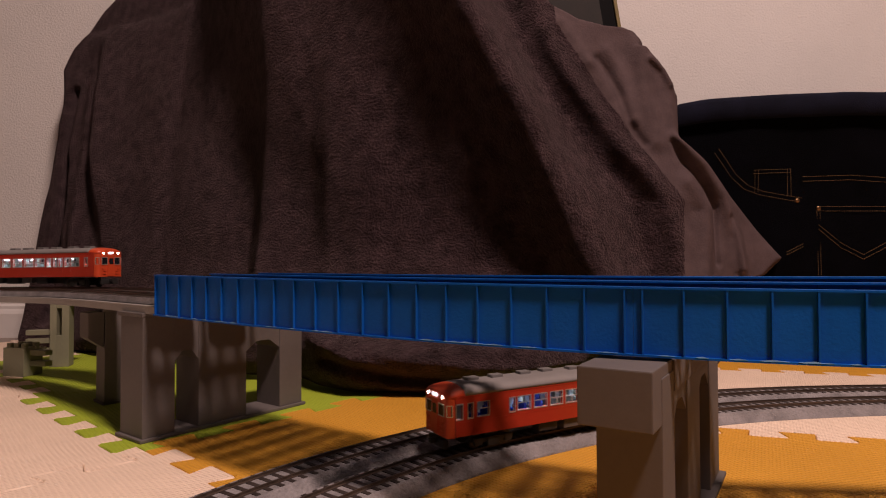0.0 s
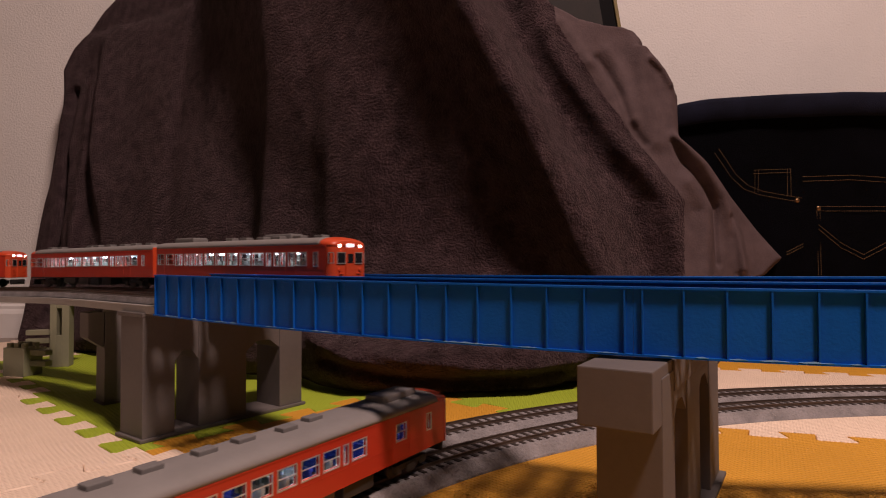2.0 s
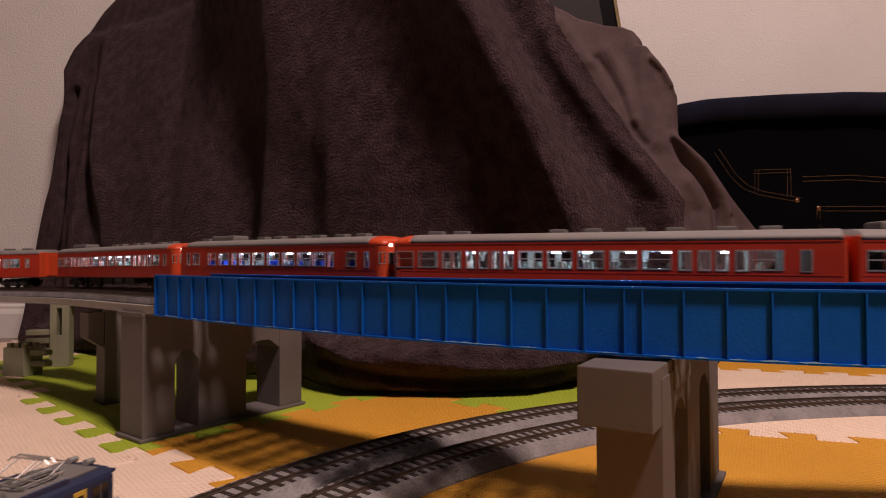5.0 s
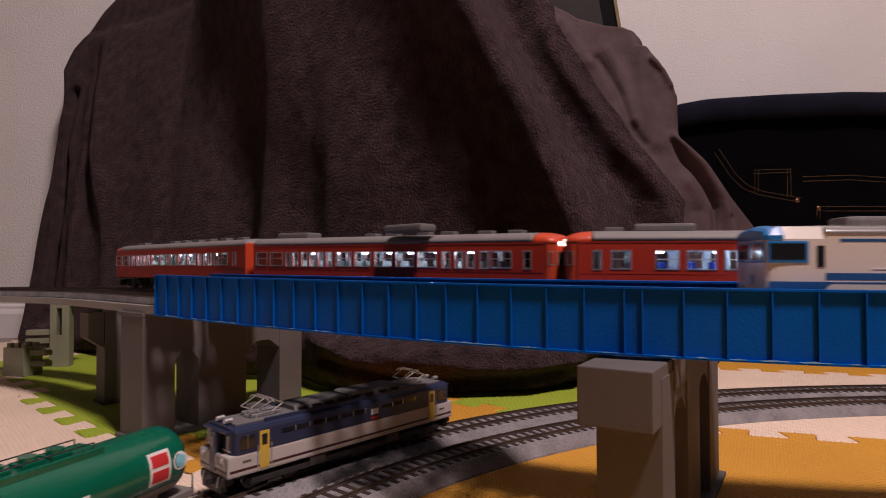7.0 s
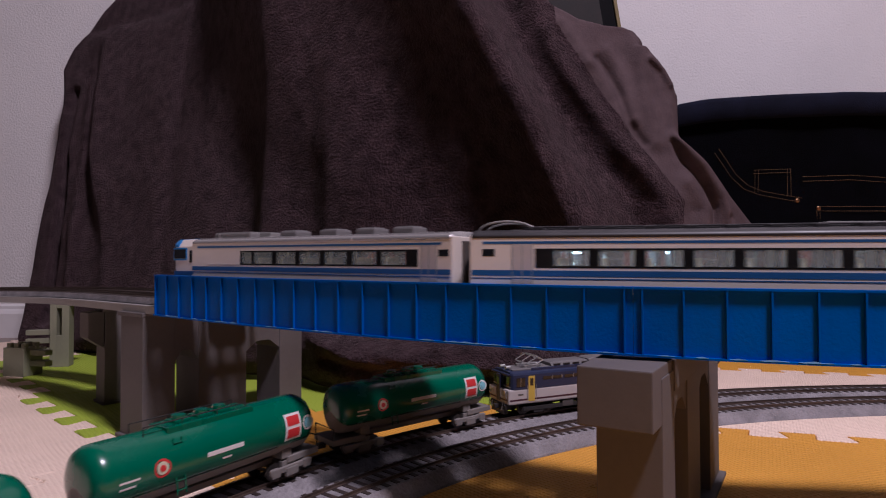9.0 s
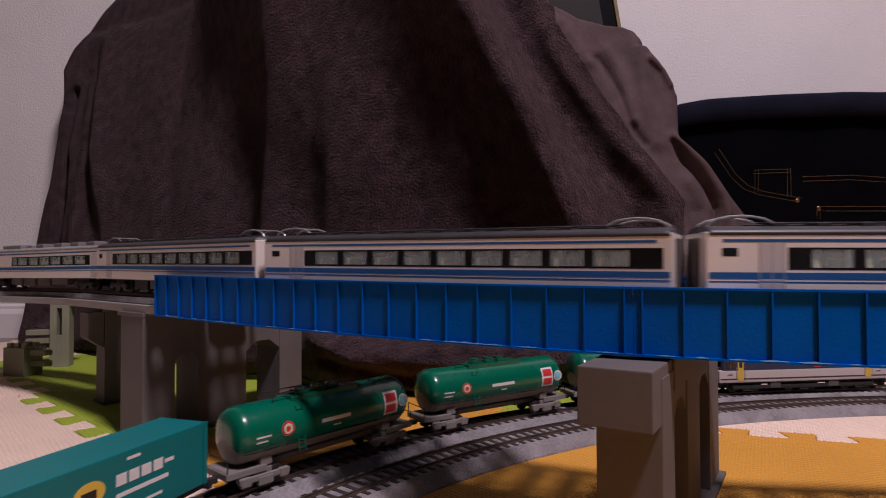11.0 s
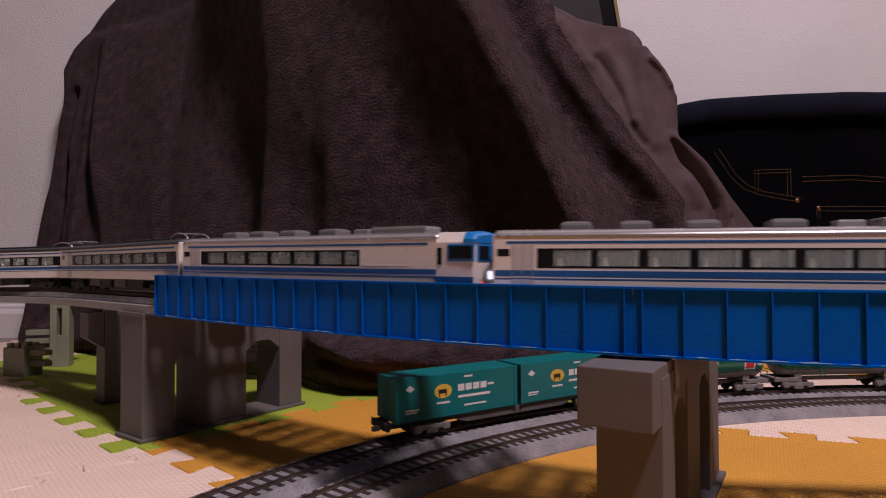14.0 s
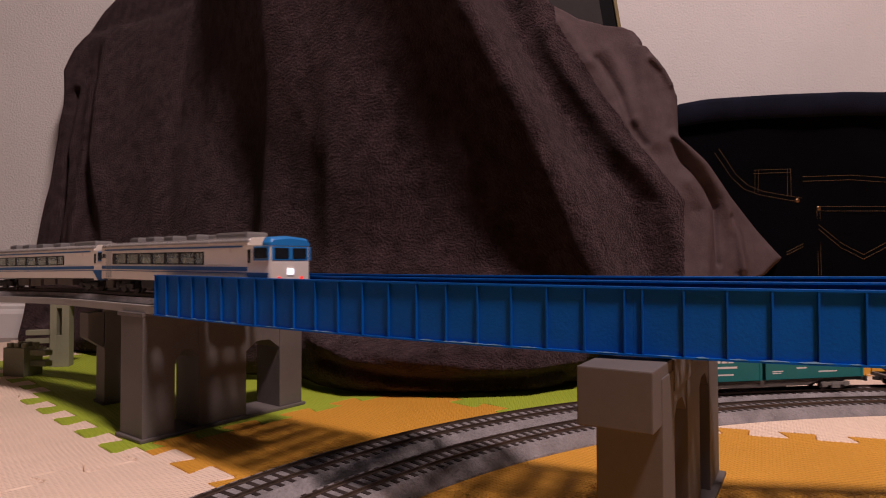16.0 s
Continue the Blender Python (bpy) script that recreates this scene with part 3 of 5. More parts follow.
def build_track(name, track, off, s0, s1, near0, near1, label):
    root = thing(name, label, "railway track", kind="structure")
    bm = bmx()
    if track is low:
        prof = [(off - 25, -11.9), (off - 24.6, -10.6), (off - 17.5, -3.2), (off - 16.5, -2.6), (off + 16.5, -2.6), (off + 17.5, -3.2), (off + 24.6, -10.6), (off + 25, -11.9)]
    else:
        prof = [(off - 17, -7.6), (off - 16, -2.6), (off + 16, -2.6), (off + 17, -7.6)]
    for b0, b1 in (((s0, s1),) if track is low else ((s0, 0), (SPAN * 2, s1))):
        sweep(bm, track, b0, b1, prof, 14)
    part("ballast_bed", bm, "ballast", root, "moulded grey ballast roadbed")
    for side in (-1, 1):
        c = off + side * 8.6
        bm = bmx()
        sweep(bm, track, s0, s1, [(c - 1.0, -2.3), (c - 0.9, -2.0), (c - 0.25, -1.7), (c - 0.25, -0.8), (c - 0.45, -0.6), (c - 0.45, 0), (c + 0.45, 0), (c + 0.45, -0.6), (c + 0.25, -0.8), (c + 0.25, -1.7), (c + 0.9, -2.0), (c + 1.0, -2.3)], 10)
        part("rail", bm, "rail", root, "worn metal rail")
    proto = mesh_of(cube(bmx(), -1.7, 1.7, -15.5, 15.5, -5.0, -2.15, 0.2), "sleeper", "sleeper")
    pitch = 8.3
    rest = bmx()
    k = 0
    s = s0 + 4
    while s < s1 - 2:
        p, th = track(s, off)
        if near0 <= s <= near1:
            m = Matrix.Translation(p * MM) @ Matrix.Rotation(th, 4, "Z")
            share("sleeper", proto, root, m)
        else:
            c, sn = math.cos(th), math.sin(th)
            vs = []
            for z in (-5.0, -2.15):
                for a, b in ((-1.5, -15.5), (1.5, -15.5), (1.5, 15.5), (-1.5, 15.5)):
                    vs.append(rest.verts.new(Vector((p.x + a * c - b * sn, p.y + a * sn + b * c, p.z + z)) * MM))
            rest.faces.new(vs[4:])
            for i in range(4):
                rest.faces.new((vs[i], vs[(i + 1) % 4], vs[4 + (i + 1) % 4], vs[4 + i]))
        s += pitch
        k += 1
    ob = part("far_sleepers", rest, "sleeper", root)
    tagged(ob, kind="stuff")


build_track("track_1", low, 0.0, -1960, 1010, -180, 760, "brown-sleepered model railway track on grey ballast, on the mats")
build_track("track_2", low, SPACE_LOW, -1900, 1290, -180, 800, "brown-sleepered outer model railway track on grey ballast")
for k in (0, 1):
    build_track("track_%d" % (3 + k), high, SPACE_HIGH * k, -1700, 3500, -420, 20, "raised model railway track on a concrete-grey viaduct")
# trough viaduct slabs left of the bridge, and beyond it out of view
for s0, s1 in ((-1700, -2), (800, 3500)):
    for k in (0, 1):
        bm = bmx()
        o = SPACE_HIGH * k
        n0, n1 = (24, 17.5) if k == 0 else (17.5, 20)
        sweep(bm, high, s0, s1, [(o - n0, -14.8), (o - n0, -8.2), (o - n0 + 1.6, -7.9), (o - n0 + 3, -8.4), (o + n1 - 3, -8.4), (o + n1 - 1.6, -7.9), (o + n1, -8.2), (o + n1, -14.8)], 16)
        tagged(new("viaduct_slab", mesh_of(bm, "viaduct_slab", "slab")), "light grey viaduct slab under the raised track", "viaduct", kind="structure")


# ---- blue plate girder bridge ----

def high_g(s, off=0.0, up=0.0):
    """As high(), for the girders, which lean up a little to the far side."""
    p, th = high(s, off, up)
    p.z += 0.035 * max(0.0, off + 24.5) * min(max(s, 0.0), 600.0) / 450
    return p, th


def build_span(s0, s1, off, label):
    root = thing("girder_bridge", label, "bridge", "blue girder spans")
    lift = 0.0
    for g, o in enumerate((off - 24.5, off + 23.3)):
        side = -1 if g == 0 else 1
        bm = bmx()
        sweep(bm, high_g, s0, s1, [(o - 0.5, -14.6 + lift), (o - 0.5, 17.2 + lift), (o + 0.5, 17.2 + lift), (o + 0.5, -14.6 + lift)], 20)
        part("web_plate", bm, "blue", root)
        for z0, z1, wd in ((16.7, 17.7, 2.3), (-15.0, -14.0, 2.6)):
            bm = bmx()
            sweep(bm, high_g, s0, s1, [(o - wd, z0 + lift), (o - wd, z1 + lift), (o + wd, z1 + lift), (o + wd, z0 + lift)], 20)
            part("flange", bm, "blue", root)
        proto = mesh_of(cube(bmx(), -0.45, 0.45, -2.1 if side < 0 else 0.5, -0.5 if side < 0 else 2.1, -14.0, 16.7, 0.15), "stiffener", "blue")
        n = 20
        for k in range(n + 1):
            s = s0 + (s1 - s0) * min(max(k / 20.2, 0.003), 0.997) if s0 < 100 else s0 + 4 + (s1 - s0 - 8) * k / 21.1
            p, th = high_g(s, o, lift)
            share("stiffener", proto, root, Matrix.Translation(p * MM) @ Matrix.Rotation(th, 4, "Z"))
    if off == 0:
        # scuffed paint along the lower flange
        rnd = random.Random(int(s0))
        bm = bmx()
        for k in range(26):
            s = rnd.uniform(s0 + 10, s1 - 14)
            ln, hh = rnd.uniform(3, 11), rnd.uniform(0.25, 0.6)
            p0, p1 = high_g(s, -24.5 - 2.66, -14.0)[0], high_g(s + ln, -24.5 - 2.66, -14.0)[0]
            up = Vector((0, 0, hh))
            inn = Vector((0.02, 0.12, 0))
            mid = p0.lerp(p1, rnd.uniform(0.3, 0.7)) + up * 1.3
            loft(bm, [[p0, p0 + inn, p0 + inn + up * 0.2], [mid - up * 1.6, mid - up * 1.6 + inn, mid + inn], [p1, p1 + inn, p1 + inn + up * 0.2]])
        tagged(part("worn_edge", bm, "chip", root, "pale scuffed paint on the lower edge"), kind="stuff")
    # cross beams carry the track between the girders
    proto = mesh_of(cube(bmx(), -4.2, 4.2, -23.5, 22.5, -13.6, -7.9), "cross_beam", "blue")
    for k in range(14):
        s = s0 + (s1 - s0) * (k + 0.5) / 14
        p, th = high(s, off, 0)
        share("cross_beam", proto, root, Matrix.Translation(p * MM) @ Matrix.Rotation(th, 4, "Z"))
    for o in (-9, 9):
        bm = bmx()
        sweep(bm, high, s0 + 1, s1 - 1, [(off + o - 2.4, -9.5), (off + o - 2.4, -4.95), (off + o + 2.4, -4.95), (off + o + 2.4, -9.5)], 20)
        part("stringer", bm, "blue", root)
    return root


for k in (0, 1):
    build_span(1, SPAN - 0.02, SPACE_HIGH * k, "glossy blue plastic plate girder bridge span on grey piers")
    build_span(SPAN + 0.12, SPAN * 2 - 1, SPACE_HIGH * k, "glossy blue plastic plate girder bridge span on grey piers")


# ---- piers ----
def pier_parts(root, legs, y0, y1, z0, z_arch, z1, material):
    """The legs of a pier and the arched heads that join them."""
    for a, b in legs:
        part("leg", cube(bmx(), a, b, y0, y1, z0, z1, 0.6), material, root)
    for (a, b), (c, d) in zip(legs, legs[1:]):
        n = 10
        rings = []
        for k in range(n + 1):
            xx, zz = b + (c - b) * k / n, z_arch + 9 * min(1.0, 3.2 * min(k, n - k) / n)
            rings.append([(xx, y0 + 0.8, zz), (xx, y0 + 0.8, z1 - 0.4), (xx, y1 - 0.8, z1 - 0.4), (xx, y1 - 0.8, zz)])
        part("arch_head", loft(bmx(), rings), material, root)


def build_pier(name, label, length, depth, height, legs, foot, m, material="pier", arch=26):
    root = thing(name, label, "bridge pier", "bridge piers")
    pier_parts(root, legs, -depth / 2, depth / 2, 3.0, height - arch, height, material)
    bm = bmx()
    cube(bm, -foot, length + foot, -depth / 2 - foot, depth / 2 + foot, 0, 3.0, 0.8)
    part("foot_plate", bm, material, root, "flat foot plate")
    root.matrix_basis = m
    return root


# pier under the left end of the bridge: near end, far end
a, b = Vector((-248, 491)), Vector((-146, 627))
d = (b - a).normalized()
ang = math.degrees(math.atan2(d.y, d.x))
n = Vector((-d.y, d.x))
pier = build_pier("bridge_pier", "grey plastic three-legged arched pier under the bridge end", 166, 38, 103, [(0, 28), (50, 99), (138, 166)], 3,
                  pose((a.x + n.x * 19) * MM, (a.y + n.y * 19) * MM, 0, 0, 0, ang), arch=40)
part("bearing_block", cube(bmx(), -1, 34, -19.5, 24, 103, 106.6, 0.6), "pier", pier)
# next pier, under the viaduct
pier = build_pier("bridge_pier", "grey plastic pier with a flared head under the viaduct", 34, 26, 97, [(0, 34)], 2,
                  pose(-0.364, 0.632, 0, 0, 0, 47))
bm = bmx()
loft(bm, [[(-1, -13, 97), (-1, -13, 60), (-1, 13, 60), (-1, 13, 97)], [(-15, -13.6, 97), (-15, -13.6, 70), (-15, 13.6, 70), (-15, 13.6, 97)], [(-16, -13, 96.4), (-16, -13, 71), (-16, 13, 71), (-16, 13, 96.4)]])
part("flared_head", bm, "pier", pier)
part("cross_head", cube(bmx(), -2, 60, -14, 14, 97, 104.2, 0.6), "pier", pier)

# near pier under the joint of the two spans, with a heavy cap
a, b = Vector((62, 268)), Vector((167, 436))
d = (b - a).normalized()
ang = math.degrees(math.atan2(d.y, d.x))
n = Vector((d.y, -d.x))
pier = build_pier("bridge_pier", "dark grey plastic pier with a heavy block cap", 190, 30, 96, [(14, 40), (74, 112), (150, 190)], 4,
                  pose((a.x + n.x * 17) * MM, (a.y + n.y * 17) * MM, 0, 0, 0, ang))
part("cap_block", cube(bmx(), -2, 38, -14.5, 18.5, 75, 101.4, 0.7), "pier", pier, "blocky pier cap")
part("cap_block", cube(bmx(), 38.4, 188, -15.6, 15.6, 86, 100.9, 0.7), "pier", pier)
# plain posts under the viaduct out of view
for s in (-600, -760, -980, -1260, -1540, 900, 1200, 1500, 1800, 2100, 2400, 2700, 3000, 3300):
    p, th = high(s, SPACE_HIGH / 2)
    h = p.z - 15.0
    post = thing("viaduct_post", "plain grey post under the viaduct slab", "bridge pier", "viaduct posts")
    part("post", cube(bmx(), -10, 10, -40, 40, -11.8, h, 1), "pier2", post)
    post.matrix_basis = Matrix.Translation((p.x * MM, p.y * MM, 0)) @ Matrix.Rotation(th, 4, "Z")

# olive toy pier with bars, and a studded toy brick tower beside it
toy = thing("toy_pier", "olive grey toy pier with a slotted post under the viaduct", "bridge pier")
bm = bmx()
cube(bm, -12, -3.4, -9, 9, 0, 92, 0.6)
cube(bm, 3.4, 13, -9, 9, 0, 92, 0.6)
cube(bm, -3.6, 3.6, -9, 9, 0, 45, 0.6)
cube(bm, -3.6, 3.6, -8, 9, 84, 92, 0.6)
part("post", bm, "pier2", toy)
part("head", cube(bmx(), -14, 34, -10, 10, 92, 99, 0.8), "pier2", toy)
for z in (20, 34, 46):
    part("bar", cube(bmx(), -44, -11, -6, 5, z, z + 7, 0.5), "pier2", toy)
toy.matrix_basis = pose(-0.553, 0.862, 0, 0, 0, 12)
tower = thing("toy_brick_tower", "olive grey studded toy brick tower on the green mat", "toy brick")
part("body", cube(bmx(), -17, 17, -14, 14, 0, 37.5, 0.7), "pier2", tower)
proto = mesh_of(rod(bmx(), (0, 0, 37.4), (0, 0, 43), 4.0, 14), "stud", "pier2")
for x in (-12, 0, 12):
    for y in (-8, 8):
        share("stud", proto, tower, pose(x * MM, y * MM, 0))
part("side_bar", cube(bmx(), 16, 42, -5, 6, 27, 34, 0.5), "pier2", tower)
part("side_bar", cube(bmx(), 16, 42, -5, 6, 13, 20, 0.5), "pier2", tower)
for x in (22, 29, 36):
    share("stud", proto, tower, Matrix.Translation((x * MM, 0, 0.017)) @ Matrix.Diagonal((0.5, 0.5, 0.5, 1)))
tower.matrix_basis = pose(-0.561, 0.795, 0, 0, 0, -14)


# ---- trains (vehicle space: x forward, y left, z up from the rail head) ----
@functools.cache
def pane_mesh(w, h, material):
    return mesh_of(cube(bmx(), -w / 2, w / 2, -0.15, 0.15, -h / 2, h / 2), "pane", material)


@functools.cache
def frame_mesh(w, h, bar, t, material):
    bm = bmx()
    for x0, x1, z0, z1 in ((-w / 2 - bar, -w / 2 + 0.1, -h / 2 - bar, h / 2 + bar), (w / 2 - 0.1, w / 2 + bar, -h / 2 - bar, h / 2 + bar),
                           (-w / 2, w / 2, -h / 2 - bar, -h / 2 + 0.1), (-w / 2, w / 2, h / 2 - 0.1, h / 2 + bar)):
        cube(bm, x0, x1, -t, t, z0, z1)
    return mesh_of(bm, "window_frame", material)


@functools.cache
def sash_mesh(w, material):
    return mesh_of(cube(bmx(), -w / 2, w / 2, -0.25, 0.25, -0.3, 0.3), "sash_bar", material)


@functools.cache
def bogie_meshes(dark):
    bm = bmx()
    for y in (-13.5, 13.5):
        cube(bm, -17, 17, y - 1.2, y + 1.2, 5.2, 8.6, 0.5)
        cube(bm, -5, 5, y - 1.8, y + 1.8, 2.2, 7.5, 0.6)
        for x in (-13, 13):
            cube(bm, x - 3.2, x + 3.2, y - 1.7, y + 1.7, 3.6, 9.0, 0.6)
    cube(bm, -6, 6, -12, 12, 5, 11.5, 0.5)
    frame_me = mesh_of(bm, "bogie_frame", "bogie" if dark else "tankgrey")
    bm = bmx()
    rod(bm, (0, -9.6, 0), (0, -7.4, 0), 5.6, 18)
    rod(bm, (0, 7.4, 0), (0, 9.6, 0), 5.6, 18)
    rod(bm, (0, -8, 0), (0, 8, 0), 1.1, 8)
    return frame_me, mesh_of(bm, "wheelset", "wheel")


def add_bogies(root, base, dark=True, span=13):
    fm, wm = bogie_meshes(dark)
    for x in (-base / 2, base / 2):
        bogie = share("bogie", fm, root, pose(x * MM, 0, 0))
        for dx in (-span, span):
            share("wheelset", wm, bogie, pose(dx * MM, 0, 5.55 * MM))


def wall_strip(bm, x0, x1, y, z0, z1, holes, t=0.9):
    """A side wall with real openings. holes: (x0, x1, z0, z1), sorted and apart."""
    if not holes:
        return cube(bm, x0, x1, y - t, y + t, z0, z1)
    lo, hi = min(h[2] for h in holes), max(h[3] for h in holes)
    if lo > z0:
        cube(bm, x0, x1, y - t, y + t, z0, lo)
    if hi < z1:
        cube(bm, x0, x1, y - t, y + t, hi, z1)
    at = x0
    for a, b, c, d in sorted(holes):
        if a > at:
            cube(bm, at, a, y - t, y + t, lo, hi)
        if c > lo:
            cube(bm, a, b, y - t, y + t, lo, c)
        if d < hi:
            cube(bm, a, b, y - t, y + t, d, hi)
        at = b
    cube(bm, at, x1, y - t, y + t, lo, hi)
    return bm


def roof_mesh(x0, x1, w, z0, z1, drop0=0.0, drop1=0.0, inset=0.0):
    """A rounded roof; drop lowers its ends."""
    bm = bmx()
    n = 12
    rings = []
    xs = [x0, x0 + 2, x0 + 6, x0 + 12] + [x1 - 12, x1 - 6, x1 - 2, x1]
    for i, x in enumerate(xs):
        f0 = [1.0, 0.55, 0.2, 0][i] if i < 4 else 0
        f1 = [0, 0.2, 0.55, 1.0][i - 4] if i >= 4 else 0
        top = z1 - drop0 * f0 - drop1 * f1
        ring = []
        for k in range(n + 1):
            a = math.pi * k / n
            cy, cz = math.cos(a), math.sin(a)
            yy = math.copysign(abs(cy) ** 0.62, cy) * (w / 2 + 0.2 - inset)
            ring.append((x, yy, z0 + (top - z0) * cz ** 0.85))
        rings.append(ring)
    return loft(bm, rings)


RED_40 = [(118.5, 123.5), (110, 114), (96, 106), (73, 78), (58.5, 70.5), (43, 55), (27.5, 39.5), (12, 24), (-3.5, 8.5), (-19, -7), (-26, -22.5), (-41.5, -29.5), (-80, -70), (-108, -103)]
RED_48 = [(112.6, 116.6), (95, 104), (75.3, 81), (58.2, 72.2), (40.8, 55.8), (22.3, 37), (3.5, 18.3), (-15.7, -0.9), (-34.5, -20), (-45.2, -38.6), (-64.5, -50), (-81, -69.4), (-105, -95), (-115.2, -111)]
RED_47 = [(110.5, 115), (88, 102), (80.2, 86), (70.4, 76.2), (61.9, 67.6), (51.8, 57.8), (32.6, 47.4), (14.6, 29.2), (-4, 10.6), (-22.4, -8), (-40.6, -26), (-50.3, -44.6), (-58.4, -53.2), (-66.8, -61), (-75.4, -69.7), (-85, -79.5), (-92.4, -87), (-109.6, -96.2), (-126, -114)]


def red_car(label, wins, cab_front, cab_rear, lamps_on, blue_seats, seed, head_lit=True, cooler=-60.0):
    rnd = random.Random(seed)
    L, W, zb, zt, top = 260.0, 36.5, 13.0, 41.5, 47.5
    car = thing("railcar", label, "train car", "red railcars")
    x0, x1 = -L / 2, L / 2
    w0, w1 = 25.6, 35.6
    holes = [(a, b, w0 if b - a > 6 else w0 - 0.5, w1) for a, b in sorted(wins)]
    for y in (-W / 2 + 0.9, W / 2 - 0.9):
        bm = bmx()
        e0, e1 = x0 + (6 if cab_rear else 0.5), x1 - (6 if cab_front else 0.5)
        wall_strip(bm, e0, e1, y, zb, zt, holes)
        side = -1 if y < 0 else 1
        # sill and rain strips, door edges
        cube(bm, e0 + 1, e1 - 1, y + side * 0.85, y + side * 1.15, zt - 1.2, zt - 0.6)
        cube(bm, e0 + 1, e1 - 1, y + side * 0.85, y + side * 1.05, 22.6, 23.0)
        for xd in (wins[2][0] - 4, wins[2][1] + 3, wins[-2][0] - 4, wins[-2][1] + 3):
            cube(bm, xd, xd + 0.5, y + side * 0.85, y + side * 1.1, zb + 1, 37.5)
        part("side_wall", bm, "red", car)
        for a, b, c, d in holes:
            w, h = b - a, d - c
            fr = share("window_frame", frame_mesh(round(w, 1), round(h, 1), 0.55, 0.35, "silver"), car, pose((a + b) / 2 * MM, (y + side * 0.85) * MM, (c + d) / 2 * MM))
            pn = share("pane", pane_mesh(round(w, 1), round(h, 1), "glass"), fr)
            pn.visible_shadow = False
            if w > 8:
                share("sash_bar", sash_mesh(round(w, 1), "silver"), fr, pose(0, 0, 0.4 * MM))
    part("roof", roof_mesh(x0 + 1 + (13 if cab_rear else 0), x1 - 1 - (13 if cab_front else 0), W, zt - 0.2, top), "roofgrey", car, "matt grey roof", smooth=True)
    for cab, s in ((cab_front, 1), (cab_rear, -1)):
        xe = s * (L / 2 - 1)
        if cab:
            # domed roof over the cab, then the nose with rounded corners
            domes, noses = [], []
            for k in range(13):
                f = 14.4 * math.sin(math.pi / 2 * k / 12)
                tz = top + 0.1 - 4.2 * (1 - math.sqrt(max(1 - (f / 14.6) ** 2, 0)))
                g = max(f - 8.0, 0)
                wd = W / 2 - 4.9 * (1 - math.sqrt(max(1 - (g / 6.6) ** 2, 0))) + 0.02
                x = s * (L / 2 - 14 + f)
                domes.append([(x, wd * math.cos(math.pi * j / 14), 39.6 + (tz - 39.6) * math.sin(math.pi * j / 14) ** 0.62) for j in range(15)])
                if f >= 8.0 or k == 6:
                    noses.append([(x, wd, zb - 0.5), (x, wd, 39.7), (x, -wd, 39.7), (x, -wd, zb - 0.5)])
            part("cab_roof", loft(bmx(), domes), "orange_end", car, "vermilion domed cab roof", smooth=True)
            part("cab_nose", loft(bmx(), noses), "orange_end", car, "vermilion nose with rounded corners")
            xe = s * (L / 2 - 0.7)
            for y in (-1, 1):
                fr = share("corner_window_frame", frame_mesh(3.8, 7.4, 0.45, 0.3, "silver"), car, pose(s * (L / 2 - 1.7) * MM, y * 16.75 * MM, 31.4 * MM, 0, 0, -37 * y * s))
                share("corner_pane", pane_mesh(3.8, 7.4, "dark_glass"), fr)
        bm = bmx()
        if not cab:
            cube(bm, xe - 1.2, xe + 1.2, -W / 2 + 0.2, W / 2 - 0.2, zb - 0.5, zt + 2.2, 0.9)
        if cab:
            cube(bm, xe + s * 0.9, xe + s * 2.0, -4.6, 4.6, zb, 38.6, 0.4)
            for y in (-9, 9):
                for z in (15.5, 19):
                    cube(bm, xe + s * 0.9, xe + s * 1.7, y - 2.2, y + 2.2, z, z + 1.0, 0.2)
        else:
            cube(bm, xe - 1.5 + s * 2, xe + 1.5 + s * 2, -7.5, 7.5, zb + 1, zt - 1, 0.5)
        part("end_wall", bm, "orange_end", car, "vermilion end wall")
        if cab:
            for y in (-8.8, 8.8):
                part("cab_window", cube(bmx(), xe + s * 1.1, xe + s * 1.5, y - 3.7, y + 3.7, 27.5, 35.2, 0.15), "dark_glass", car)
                fr = share("cab_window_frame", frame_mesh(7.4, 7.7, 0.6, 0.3, "silver"), car, pose((xe + s * 1.35) * MM, y * MM, 31.35 * MM, 0, 0, 90))
                bm = bmx()
                rod(bm, (xe - s * 2, y * 1.2, 40.4), (xe + s * 1.7, y * 1.2, 40.4), 1.15, 14)
                part("headlamp", bm, "head" if (head_lit and s > 0) else "dark_glass", car, "lit round headlamp" if head_lit and s > 0 else "")
                bm = bmx()
                rod(bm, (xe, y * 1.2, 22.5), (xe + s * 1.8, y * 1.2, 22.5), 1.2, 12)
                part("marker_lamp", bm, "orange_end", car)
            part("gangway_window", cube(bmx(), xe + s * 1.9, xe + s * 2.2, -2.8, 2.8, 27.5, 34.5, 0.1), "dark_glass", car)
            bm = cube(bmx(), xe + s * 0.6, xe + s * 2.2, -3.7, 3.7, 39.4, 42.2, 0.8)
            part("destination_sign", bm, "sign" if (head_lit and s > 0) else "sign_dim", car, "glowing white destination sign")
            part("snow_plough", cube(bmx(), xe - 3, xe + s * 0.4, -12, 12, 3.5, 10, 1.0), "under", car)
    # roof ventilators and the cooler
    vent = mesh_of(cube(bmx(), -5.2, 5.2, -3.6, 3.6, 0, 3.0, 0.6), "ventilator", "vent")
    for x in (-103, -86, -20, 2, 27, 49, 76, 98):
        if abs(x - cooler) < 22:
            continue
        share("ventilator", vent, car, pose(x * MM, rnd.choice((-3.5, -3.5, 0)) * MM, (top - 0.8) * MM))
